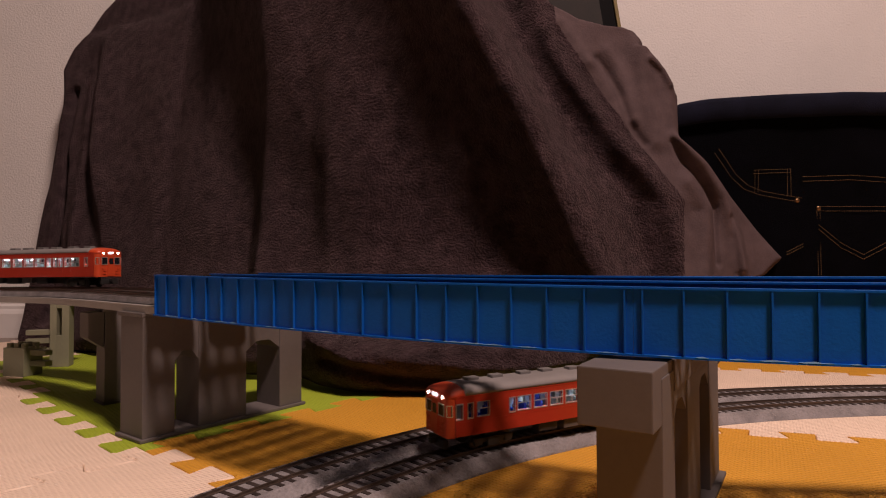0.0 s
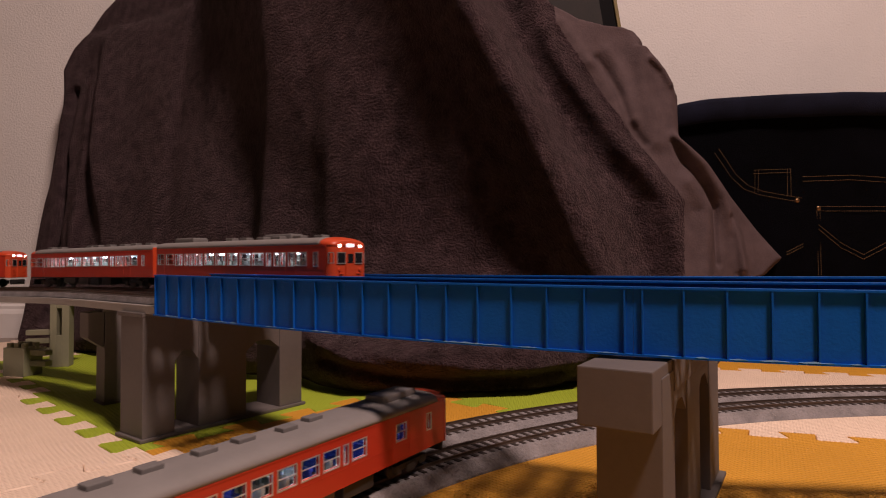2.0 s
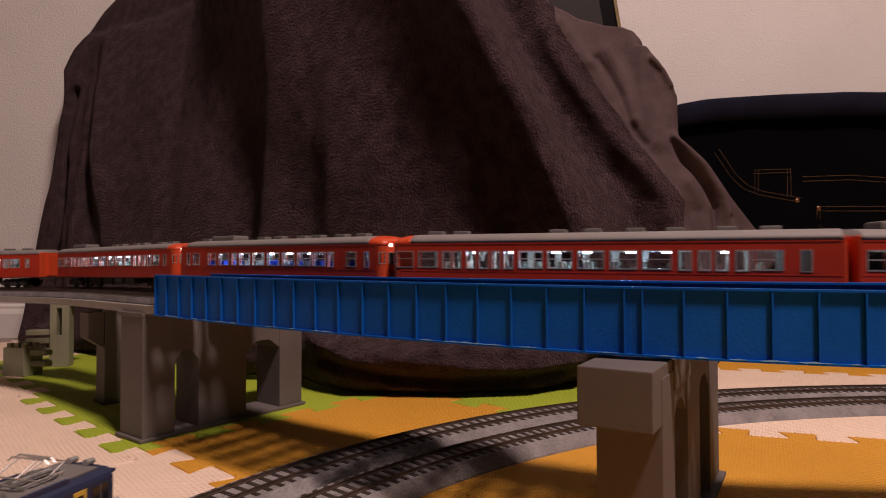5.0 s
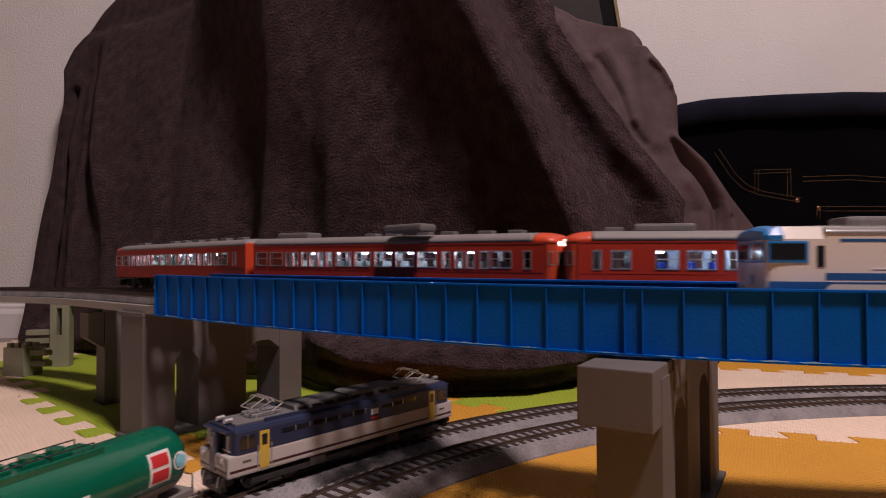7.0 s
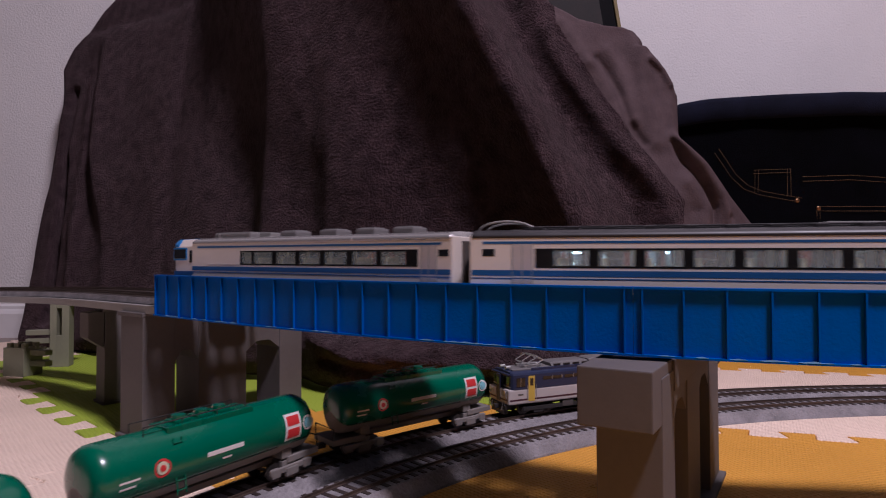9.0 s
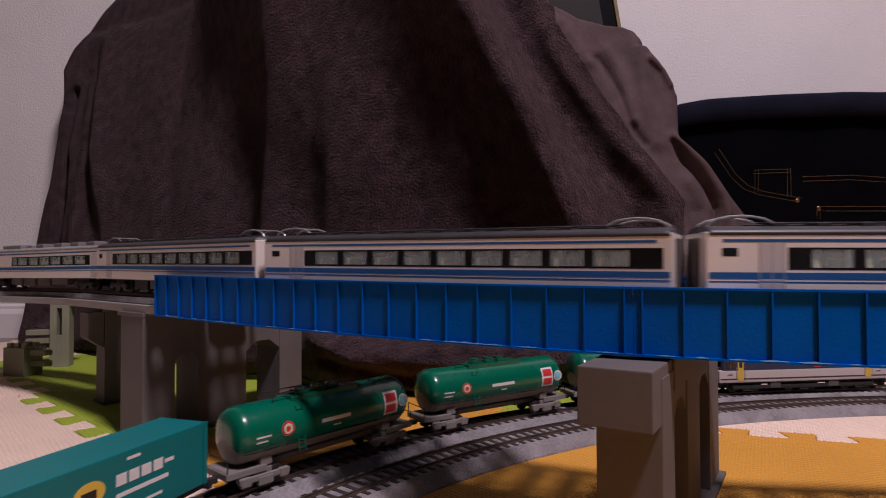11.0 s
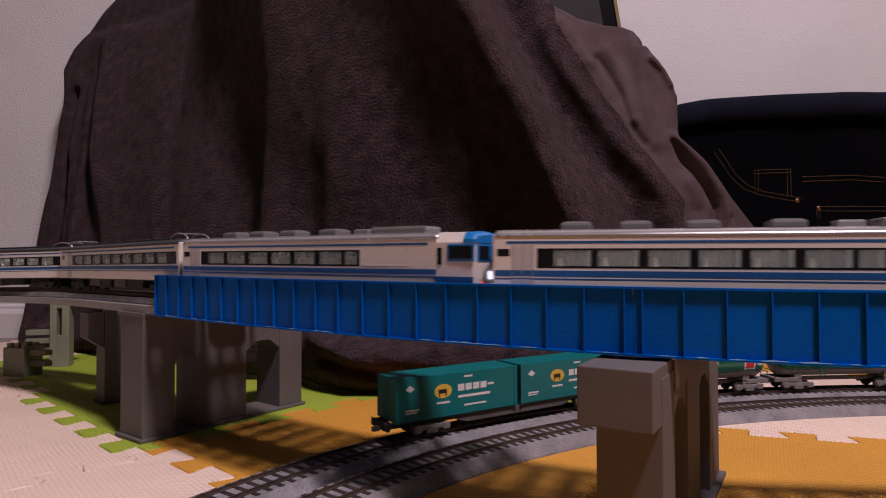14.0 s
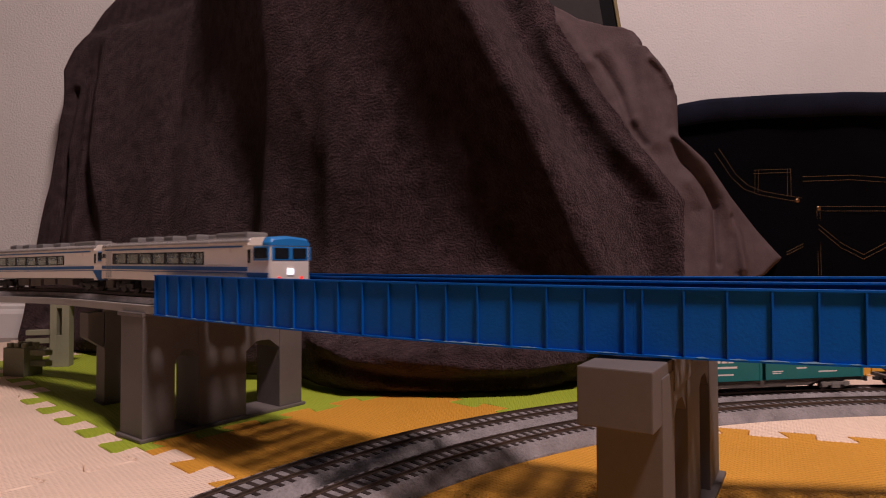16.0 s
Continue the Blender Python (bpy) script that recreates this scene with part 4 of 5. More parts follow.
    part("roof_cooler", cube(bmx(), cooler - 17, cooler + 17, -8, 8, top - 1.2, top + 4.2, 1.6), "vent", car, "ribbed grey roof cooler box")
    # floor, seats, ceiling, lamps
    part("floor_pan", cube(bmx(), x0 + 2, x1 - 2, -W / 2 + 1.5, W / 2 - 1.5, zb - 0.8, 15.5), "under", car)
    part("ceiling_panel", cube(bmx(), x0 + 3, x1 - 3, -W / 2 + 2, W / 2 - 2, 40.0, 40.6), "inner", car)
    seat = mesh_of(cube(cube(bmx(), -4.5, 4.5, -5.5, 5.5, 15.4, 21, 0.8), -1.1, 1.1, -5.5, 5.5, 20, 29.5, 0.6), "seat", "seat_blue" if blue_seats else "inner_dim")
    seat2 = mesh_of(cube(cube(bmx(), -4.5, 4.5, -5.5, 5.5, 15.4, 21, 0.8), -1.1, 1.1, -5.5, 5.5, 20, 29.5, 0.6), "seat", "inner_dim")
    x = -92.0
    while x < 95:
        for y in (-11, 11):
            share("seat", seat2 if blue_seats and -35 < x < 60 and rnd.random() < 0.75 else seat, car, pose(x * MM, y * MM, 0))
        x += 15.4
    for y in (-W / 2 + 2.1, W / 2 - 2.1):
        part("inner_lining", wall_strip(bmx(), x0 + 3, x1 - 3, y, 15.5, 40.0, holes, 0.2), "inner", car, "pale inner lining")
    lampm = mesh_of(cube(bmx(), -2.2, 2.2, -1.2, 1.2, 38.6, 39.8, 0.3), "cabin_lamp", "lit")
    n = 7 if lamps_on else 3
    for k in range(n):
        share("cabin_lamp", lampm, car, pose((-85 + 170 * (k + 0.5) / n + rnd.uniform(-6, 6)) * MM, -9 * MM, -4.2 * MM), "bright white cabin lamp")
    # underfloor boxes
    for x, w in ((-38, 26), (-8, 20), (16, 16), (40, 18)):
        for y in (-11.5, 11.5):
            part("equipment_box", cube(bmx(), x - w / 2, x + w / 2, y - 4.5, y + 4.5, 4.2 + rnd.random() * 2, 13, 0.6), "gear" if rnd.random() < 0.6 else "under", car)
    add_bogies(car, 180)
    for s in (-1, 1):
        part("coupler", cube(bmx(), min(s * 130, s * 135), max(s * 130, s * 135), -2, 2, 6.5, 10, 0.5), "under", car)
    return car


def white_car(label, cab, dark_roof, seed):
    """cab: +1 a driving cab at the front, -1 at the rear, 0 none."""
    L, W, zb, zt, top = 260.0, 36.0, 13.0, 42.0, 46.6
    car = thing("express_coach", label, "train car", "cream and blue coaches")
    x0, x1 = -L / 2, L / 2
    if cab:
        wins = [(37, 47.5), (15.8, 34.8), (-7, 11.5), (-29.5, -11), (-52.5, -33.5), (-76.5, -57), (-98.5, -80)]
        band = (-107, 49.5)
    else:
        wins = [(76.5 - 22.25 * k - 8.8, 76.5 - 22.25 * k + 8.8) for k in range(9)]
        band = (-126, 95)
    s = cab if cab else 1
    wins = sorted((min(a * s, b * s), max(a * s, b * s)) for a, b in wins)
    band = tuple(sorted((band[0] * s, band[1] * s)))
    w0, w1 = 26.2, 36.2
    xc0, xc1 = (x0 + 1, x1 - 1)
    if cab > 0:
        xc1 = x1 - 24
    if cab < 0:
        xc0 = x0 + 24
    holes = [(a, b, w0 + 0.9, w1 - 0.9) for a, b in wins]
    for y in (-W / 2 + 0.9, W / 2 - 0.9):
        side = -1 if y < 0 else 1
        bm = bmx()
        cube(bm, xc0, xc1, y - 0.9, y + 0.9, zb, w0)
        cube(bm, xc0, xc1, y - 0.9, y + 0.9, w1, zt)
        cube(bm, xc0, band[0], y - 0.9, y + 0.9, w0, w1)
        cube(bm, band[1], xc1, y - 0.9, y + 0.9, w0, w1)
        part("side_wall", bm, "ivory", car)
        bm = bmx()
        wall_strip(bm, band[0], band[1], y, w0, w1, holes, 1.0)
        part("window_band", bm, "bandblack", car, "glossy black window band")
        for a, b, c, d in holes:
            fr = share("window_frame", frame_mesh(round(b - a, 1), round(d - c, 1), 0.25, 0.15, "bandblack"), car, pose((a + b) / 2 * MM, (y + side * 0.95) * MM, (c + d) / 2 * MM))
            pn = share("pane", pane_mesh(round(b - a, 1), round(d - c, 1), "pale_glass"), fr)
            pn.visible_shadow = False
        for z0, z1 in ((21.9, 24.9), (20.3, 20.9), (38.7, 40.0)):
            e0, e1 = (xc0, xc1) if z0 < 30 else (xc0 + 6, xc1 - 6)
            part("stripe", cube(bmx(), e0, e1, y + side * 0.9 - 0.12, y + side * 0.9 + 0.12, z0, z1), "stripe", car, "blue painted stripe")
        xd = -114.5 * s if cab else 101.8
        part("side_door", cube(bmx(), xd - 5, xd + 5, y + side * 0.75, y + side * 1.0, 14, 38.4, 0.2), "locowhite", car, "pale recessed folding door")
        for dx in (-5.3, 0, 5.3):
            part("door_seam", cube(bmx(), xd + dx - 0.25, xd + dx + 0.25, y + side * 0.8, y + side * 1.04, 14, 38.4), "inner_dim", car)
        xt = -124.5 * s if cab else 119.8
        part("end_window", cube(bmx(), xt - 3.4, xt + 3.4, y + side * 0.8, y + side * 1.05, 32.2, 36.0, 0.2), "dark_glass", car)
        if cab:
            part("cab_door_window", cube(bmx(), s * 108 - 1.6, s * 108 + 1.6, y + side * 0.85, y + side * 1.1, 27.5, 37, 0.2), "dark_glass", car)
            for xa, xb in ((52, 74), (77, 87)):
                part("grille_line", cube(bmx(), min(s * xa, s * xb), max(s * xa, s * xb), y + side * 0.9, y + side * 1.1, 26.6, 27.0), "white", car)
    xr0, xr1 = (x0 + 1, x1 - 1)
    part("roof", roof_mesh(xc0 if cab < 0 else xr0, xc1 if cab > 0 else xr1, W, zt - 0.2, top), "roofdark" if dark_roof else "roofsilver", car,
         "black roof" if dark_roof else "shiny silver-grey roof", smooth=True)
    for e in (-1, 1):
        xe = e * (L / 2 - 1)
        if cab == e:
            # rounded cab nose
            rings = []
            for f, wd, tz in ((0, W / 2 - 0.1, top), (14, W / 2 - 0.2, top), (20, W / 2 - 0.4, top - 0.3), (23, W / 2 - 0.9, top - 1.0), (24.5, W / 2 - 1.9, top - 2.4)):
                x = e * (L / 2 - 24 + f)
                rings.append([(x, -wd, zb - 2), (x, -wd, zt - 2), (x, -wd * 0.82, tz - 1), (x, 0, tz), (x, wd * 0.82, tz - 1), (x, wd, zt - 2), (x, wd, zb - 2)])
            part("cab_nose", loft(bmx(), rings), "ivory", car, "rounded cream cab nose", smooth=False)
            rings = []
            for f, wd, tz in ((17.5, W / 2 + 0.1, top + 0.05), (18.8, W / 2 + 0.1, top + 0.05), (20.1, W / 2 - 0.1, top - 0.1), (23.2, W / 2 - 0.6, top - 0.8), (24.9, W / 2 - 1.6, top - 2.1)):
                x = e * (L / 2 - 24 + f)
                rings.append([(x, -wd * 0.86, tz - 1.1), (x, 0, tz + 0.2), (x, wd * 0.86, tz - 1.1), (x, wd + 0.1, 41.6), (x, wd + 0.1, 39.6), (x, -wd - 0.1, 39.6), (x, -wd - 0.1, 41.6)])
            part("cab_roof_panel", loft(bmx(), rings), "cabblue", car, "bright blue cab roof panel")
            for y in (-1, 1):
                # side cab window wrap: blue surround, dark glass
                yy = y * (W / 2 - 0.2)
                part("cab_window_surround", cube(bmx(), min(e * 113, e * 130.2), max(e * 113, e * 130.2), yy - 0.6, yy + 0.45, 29.3, 39.0, 0.3), "cabblue", car, "bright blue window surround")
                part("cab_side_window", cube(bmx(), min(e * 114.2, e * 129.4), max(e * 114.2, e * 129.4), yy - 0.7, yy + 0.65, 30.6, 38.0, 0.3), "dark_glass", car)
                bm = bmx()
                ring0 = [(e * 110, yy + y * 0.35, 15.0), (e * 103, yy + y * 0.35, 21.0), (e * 129.5, yy + y * 0.2, 21.0), (e * 129.5, yy + y * 0.2, 11.0), (e * 113, yy + y * 0.3, 11.0)]
                loft(bm, [ring0, [(a, b - y * 0.6, c) for a, b, c in ring0]])
                part("skirt_stripe", bm, "stripe", car, "slanted blue skirt panel")
            xf = e * (L / 2 + 0.9)
            part("cab_front_surround", cube(bmx(), min(xf - e * 3, xf), max(xf - e * 3, xf), -15.6, 15.6, 29.3, 39.0, 0.6), "cabblue", car, "bright blue window surround")
            for y in (-7.6, 7.6):
                part("cab_front_window", cube(bmx(), min(xf - e * 1, xf + e * 0.3), max(xf - e * 1, xf + e * 0.3), y - 5.9, y + 5.9, 30.6, 38.0, 0.3), "dark_glass", car)
            part("train_sign", cube(bmx(), min(xf - e * 3, xf + e * 0.5), max(xf - e * 3, xf + e * 0.5), -2.6, 2.6, 19.4, 23.8, 0.4), "sign" if e < 0 else "white", car, "small glowing train sign")
            for y in (-9.5, 9.5):
                bm = bmx()
                rod(bm, (xf - e * 3, y, 17.0), (xf + e * 0.5, y, 17.0), 1.3, 12)
                part("tail_lamp", bm, "tail" if e < 0 else "white", car, "small red tail lamp" if e < 0 else "")
            bm = bmx()
            rod(bm, (e * 124, -5, 44.2), (e * 130.2, -5, 42.6), 1.3, 12)
            rod(bm, (e * 124, 5, 44.2), (e * 130.2, 5, 42.6), 1.3, 12)
            part("roof_lamp", bm, "silver", car)
            part("bumper_skirt", cube(bmx(), min(e * 118, e * 130), max(e * 118, e * 130), -13, 13, 3.5, 12, 1.5), "gear", car)
        else:
            part("end_wall", cube(bmx(), xe - 1.2, xe + 1.2, -W / 2 + 0.1, W / 2 - 0.1, zb - 0.5, zt + 1.5, 0.6), "ivory", car)
            part("gangway", cube(bmx(), min(xe, xe + e * 3), max(xe, xe + e * 3), -7.5, 7.5, zb, zt - 1, 0.6), "gear", car)
    # roof gear
    if dark_roof:
        rl = bmx()
        for y in (-8, 8):
            rod(rl, (-105, y, top + 1.2), (105, y, top + 1.2), 0.5, 6)
        part("roof_conduit", rl, "roofdark", car)
        block = mesh_of(cube(bmx(), -3, 3, -10, 10, 0, 2.2, 0.4), "roof_block", "roofdark")
        for k in range(11):
            share("roof_block", block, car, pose((-95 + k * 19) * MM, 0, (top - 0.8) * MM))
        for e in (-1, 1):
            bm = bmx()
            for y in (-9, 9):
                prev = None
                for k in range(9):
                    a = math.pi * k / 8
                    q = (e * 112 - 15 * math.cos(a) * 1.0, y, top - 0.6 + 5.2 * math.sin(a))
                    if prev:
                        rod(bm, prev, q, 0.6, 6)
                    prev = q
            rod(bm, (e * 112, -9, top + 4.6), (e * 112, 9, top + 4.6), 0.5, 6)
            part("roof_hoop", bm, "silver", car, "grey curved roof hoop")
    else:
        ac = mesh_of(cube(cube(bmx(), -8, 8, -7.5, 7.5, 0, 4.6, 1.4), -6, 6, -5.5, 5.5, 4.2, 5.2, 0.4), "cooler", "vent")
        for x in (-88, -58, -26, 12):
            share("cooler", ac, car, pose(s * x * MM, 0, (top - 1.0) * MM), "grey roof cooling unit")
        part("roof_hatch", cube(bmx(), min(s * 33, s * 45), max(s * 33, s * 45), -5, 5, top - 0.8, top + 3.2, 1.0), "silver", car)
        part("radiator_fan_box", cube(bmx(), min(s * 50, s * 92), max(s * 50, s * 92), -9, 9, top - 1.2, top + 4.0, 1.8), "roofsilver", car, "shiny silver radiator fan box")
    part("floor_pan", cube(bmx(), x0 + 2, x1 - 2, -W / 2 + 1.5, W / 2 - 1.5, zb - 0.8, 15.5), "under", car)
    part("ceiling_panel", cube(bmx(), x0 + 3, x1 - 3, -W / 2 + 2, W / 2 - 2, 40.6, 41.2), "inner", car)
    if cab:
        part("machine_room", cube(bmx(), min(s * 51, s * 104), max(s * 51, s * 104), -W / 2 + 2, W / 2 - 2, 15, 40.4), "inner_dim", car)
    seat = mesh_of(cube(cube(bmx(), -4, 4, -6, 6, 15.4, 22, 0.8), 2, 4.2, -6, 6, 20, 31.5, 0.7), "seat", "seat_tan")
    for a, b in wins:
        if b - a < 12:
            continue
        for y in (-10.5, 10.5):
            share("seat", seat, car, pose((a + b) / 2 * MM + 0.003, y * MM, 0))
    curtain = mesh_of(cube(bmx(), -1.6, 1.6, -0.4, 0.4, 26, 36.5), "curtain", "inner")
    for a, b in wins:
        for y in (-W / 2 + 2.6, W / 2 - 2.6):
            share("curtain", curtain, car, pose(a * MM, y * MM, 0))
    rnd = random.Random(seed)
    for x, w in ((-46, 30), (-14, 24), (16, 22), (44, 24)):
        for y in (-11, 11):
            part("equipment_box", cube(bmx(), x - w / 2, x + w / 2, y - 4.5, y + 4.5, 4 + rnd.random() * 2, 13, 0.6), "gear" if rnd.random() < 0.7 else "under", car)
    add_bogies(car, 180)
    for e in (-1, 1):
        if cab != e:
            part("coupler", cube(bmx(), min(e * 130, e * 135), max(e * 130, e * 135), -2, 2, 6.5, 10, 0.5), "under", car)
    return car


def pantograph(root, x, z):
    """A low diamond pantograph on four insulators."""
    bm = bmx()
    for y in (-6.5, 6.5):
        rod(bm, (x - 10, y, z + 1.6), (x + 10, y, z + 1.6), 0.55, 6)
        for e in (-1, 1):
            rod(bm, (x + e * 3, y, z + 1.8), (x + e * 11.5, y * 0.85, z + 5.6), 0.42, 6)
            rod(bm, (x + e * 11.5, y * 0.85, z + 5.6), (x + e * 1.5, y * 0.8, z + 10.4), 0.38, 6)
            rod(bm, (x + e * 8, y, z - 0.4), (x + e * 8, y, z + 1.7), 0.9, 8)
    for e in (-1, 1):
        rod(bm, (x + e * 10, -6.5, z + 1.6), (x + e * 10, 6.5, z + 1.6), 0.5, 6)
        rod(bm, (x + e * 11.5, -5.5, z + 5.6), (x + e * 11.5, 5.5, z + 5.6), 0.35, 6)
        rod(bm, (x + e * 1.6, -9, z + 10.5), (x + e * 1.6, 9, z + 10.5), 0.5, 6)
        rod(bm, (x + e * 1.6, e * 9, z + 10.5), (x + e * 1.6, e * 11.5, z + 8.6), 0.4, 6)
        rod(bm, (x + e * 1.6, -e * 9, z + 10.5), (x + e * 1.6, -e * 11.5, z + 8.6), 0.4, 6)
    rod(bm, (x - 9, 0, z + 2.0), (x + 9, 0, z + 2.0), 1.1, 8)
    part("pantograph", bm, "silver", root, "half-raised metal pantograph")


def locomotive():
    L, W = 192.0, 35.0
    hl, hw = L / 2, W / 2
    loco = thing("electric_locomotive", "navy and white electric locomotive with a maroon stripe", "locomotive")
    z0, z1, z2 = 11.5, 24.2, 40.0

    def ring(x, f):
        return [(x, -hw + f, z1), (x, -hw + f, 36.6), (x, -hw + 0.8 + f, 38.4), (x, -hw + 3.2 + f, z2 - 0.6), (x, 0, z2), (x, hw - 3.2 - f, z2 - 0.6), (x, hw - 0.8 - f, 38.4), (x, hw - f, 36.6), (x, hw - f, z1)]

    part("lower_body", cube(bmx(), -hl, hl, -hw, hw, z0, z1 + 0.1, 1.3), "locowhite", loco, "white lower body")
    part("upper_body", loft(bmx(), [ring(-hl + 3.4, 2.2), ring(-hl + 5.0, 0.4), ring(-hl + 7, 0.05), ring(hl - 7, 0.05), ring(hl - 5.0, 0.4), ring(hl - 3.4, 2.2)]), "navy", loco, "dark navy upper body")
    for y in (-1, 1):
        yy = y * hw
        part("stripe", cube(bmx(), -hl + 1.4, hl - 1.4, yy - 0.15, yy + 0.12, 14.6, 16.0), "maroon", loco, "thin dark maroon stripe")
        for e in (-1, 1):
            x = e * 72.5
            part("cab_door", cube(bmx(), x - 3.3, x + 3.3, yy - 0.25, yy + 0.22, 13.4, 35.4, 0.2), "yellow", loco, "yellow cab door")
            part("door_window", cube(bmx(), x - 1.8, x + 1.8, yy - 0.35, yy + 0.3, 27, 33.4, 0.1), "dark_glass", loco)
            part("cab_side_window", cube(bmx(), e * 83.5 - 4.6, e * 83.5 + 4.6, yy - 0.25, yy + 0.2, 26.6, 34.4, 0.2), "dark_glass", loco)
            part("sliding_bar", cube(bmx(), e * 83.5 - 0.3, e * 83.5 + 0.3, yy - 0.25, yy + 0.35, 26.6, 34.4), "silver", loco)
            rl = bmx()
            for dx in (-4.6, 4.6):
                rod(rl, (x + dx, yy + y * 0.6, 14.5), (x + dx, yy + y * 0.6, 27.5), 0.28, 6)
            part("handrail", rl, "silver", loco)
            part("number_plate_blank", cube(bmx(), e * 84 - 2.6, e * 84 + 2.6, yy - 0.2, yy + 0.16, 19.2, 20.4), "gear", loco)
        for x in (-56, -45.5, -33, -22.5, -10, 0.5, 26, 36.5, 49):
            part("side_louvre", cube(bmx(), x - 4.6, x + 4.6, yy - 0.3, yy + 0.12, 31.4, 34.0), "dark_glass", loco)
            part("louvre_bar", cube(bmx(), x + 4.9, x + 5.5, yy - 0.2, yy + 0.2, 31.2, 34.2), "silver", loco)
        for xa, xb, za, zb, m in ((11, 13, 28.6, 32.6, "white"), (13.8, 17.6, 28.6, 32.6, "white"), (10.6, 18, 25.6, 27.0, "redprint")):
            part("plain_mark", cube(bmx(), xa, xb, yy - 0.2, yy + 0.16, za, zb), m, loco)
        part("roof_gutter", cube(bmx(), -70, 70, y * 13.4 - 0.9, y * 13.4 + 0.9, z2 - 1.4, z2 + 1.5, 0.4), "navy", loco)
        part("sill_frame", cube(bmx(), -80, 80, y * 14.5 - 1.2, y * 14.5 + 1.2, 4.6, 8.2, 0.4), "bogie", loco)
        for x in (-33, 33):
            part("sand_box", cube(bmx(), x - 6, x + 6, y * 14 - 2.4, y * 14 + 2.4, 5, 11, 0.6), "gear", loco)
    for e in (-1, 1):
        xe = e * hl

        def end_box(name, a, b, ya, yb, za, zb, m, bev=0.3, label=""):
            part(name, cube(bmx(), min(xe + e * a, xe + e * b), max(xe + e * a, xe + e * b), ya, yb, za, zb, bev), m, loco, label)

        end_box("visor", -6, -0.6, -14.6, 14.6, 36.4, 38.0, "navy", 0.6, "navy visor over the cab windows")
        for y in (-8.9, 8.9):
            end_box("front_window", -3.6, -3.0, y - 4.9, y + 4.9, 27.0, 35.4, "dark_glass")
            end_box("window_frame", -3.5, -2.8, y - 5.6, y + 5.6, 26.0, 26.8, "silver", 0.1)
            lamp_bm = rod(bmx(), (xe - e * 1, y * 1.32, 21.6), (xe + e * 1.0, y * 1.32, 21.6), 1.6, 14)
            part("marker_lamp", lamp_bm, "silver", loco)
            horn = rod(bmx(), (xe - e * 9, y * 0.55, z2 + 1.9), (xe - e * 4.4, y * 0.55, z2 + 1.9), 1.7, 12, 1.4)
            part("headlamp", horn, "silver", loco, "grey roof headlamp")
        end_box("front_door", -3.6, 0.5, -3.2, 3.2, 13.4, 36.4, "navy")
        end_box("door_pane", 0.2, 0.7, -1.9, 1.9, 27.4, 34.0, "dark_glass", 0.1)
        end_box("buffer_beam", -5, 1, -14, 14, 6.5, 11.6, "bogie", 0.6)
        end_box("snow_plough", -3, 1.4, -11, 11, 2.6, 6.2, "gear", 0.5)
        end_box("end_stripe", -0.4, 0.12, -hw + 1.4, hw - 1.4, 14.6, 16.0, "maroon", 0)
        end_box("coupler", 0, 5, -2, 2, 6.5, 10, "bogie", 0.5)
        rl = bmx()
        for y in (-14.5, -5, 5, 14.5):
            rod(rl, (xe + e * 0.9, y, 16.5), (xe + e * 0.9, y, 24), 0.32, 6)
        rod(rl, (xe + e * 0.9, -14.5, 17.8), (xe + e * 0.9, -5, 17.8), 0.3, 6)
        rod(rl, (xe + e * 0.9, 5, 17.8), (xe + e * 0.9, 14.5, 17.8), 0.3, 6)
        for y in (-9, 9):
            rod(rl, (xe + e * 1.0, y, 12), (xe + e * 2.4, y, 6), 0.5, 6)
        part("end_handrail", rl, "silver", loco)
        part("roof_plate", cube(bmx(), min(e * 44, e * 88), max(e * 44, e * 88), -11.5, 11.5, z2 - 0.6, z2 + 0.6, 0.3), "vent", loco, "grey flat roof plate")
        pantograph(loco, e * 64, z2 + 1.0)
    # two long grey roof hoods with dark side slots
    for xa, xb, h in ((-46, -4, 4.6), (-3, 46, 5.4)):
        rings = [[(x, -11.5 + f, z2 - 0.5), (x, -9.4 + f, z2 + h * 0.85 - f), (x, -7.5, z2 + h - f), (x, 7.5, z2 + h - f), (x, 9.4 - f, z2 + h * 0.85 - f), (x, 11.5 - f, z2 - 0.5)] for x, f in ((xa, 1.2), (xa + 3, 0), (xb - 3, 0), (xb, 1.2))]
        part("roof_hood", loft(bmx(), rings), "vent", loco, "long grey roof hood")
        for y in (-1, 1):
            for k in range(4):
                x = xa + (xb - xa) * (k + 0.5) / 4
                part("hood_slot", cube(bmx(), x - 3.4, x + 3.4, y * 10.6 - 0.5, y * 10.6 + 0.5, z2 + 1.2, z2 + 3.0, 0.1), "blackprint", loco)
    fm, wm = bogie_meshes(True)
    for x in (-64, 0, 64):
        bogie = share("bogie", fm, loco, pose(x * MM, 0, 0))
        for dx in (-13, 13):
            share("wheelset", wm, bogie, pose(dx * MM, 0, 5.55 * MM))
    part("underframe", cube(bmx(), -92, 92, -12, 12, 8.5, 12.0, 0.4), "under", loco)
    return loco


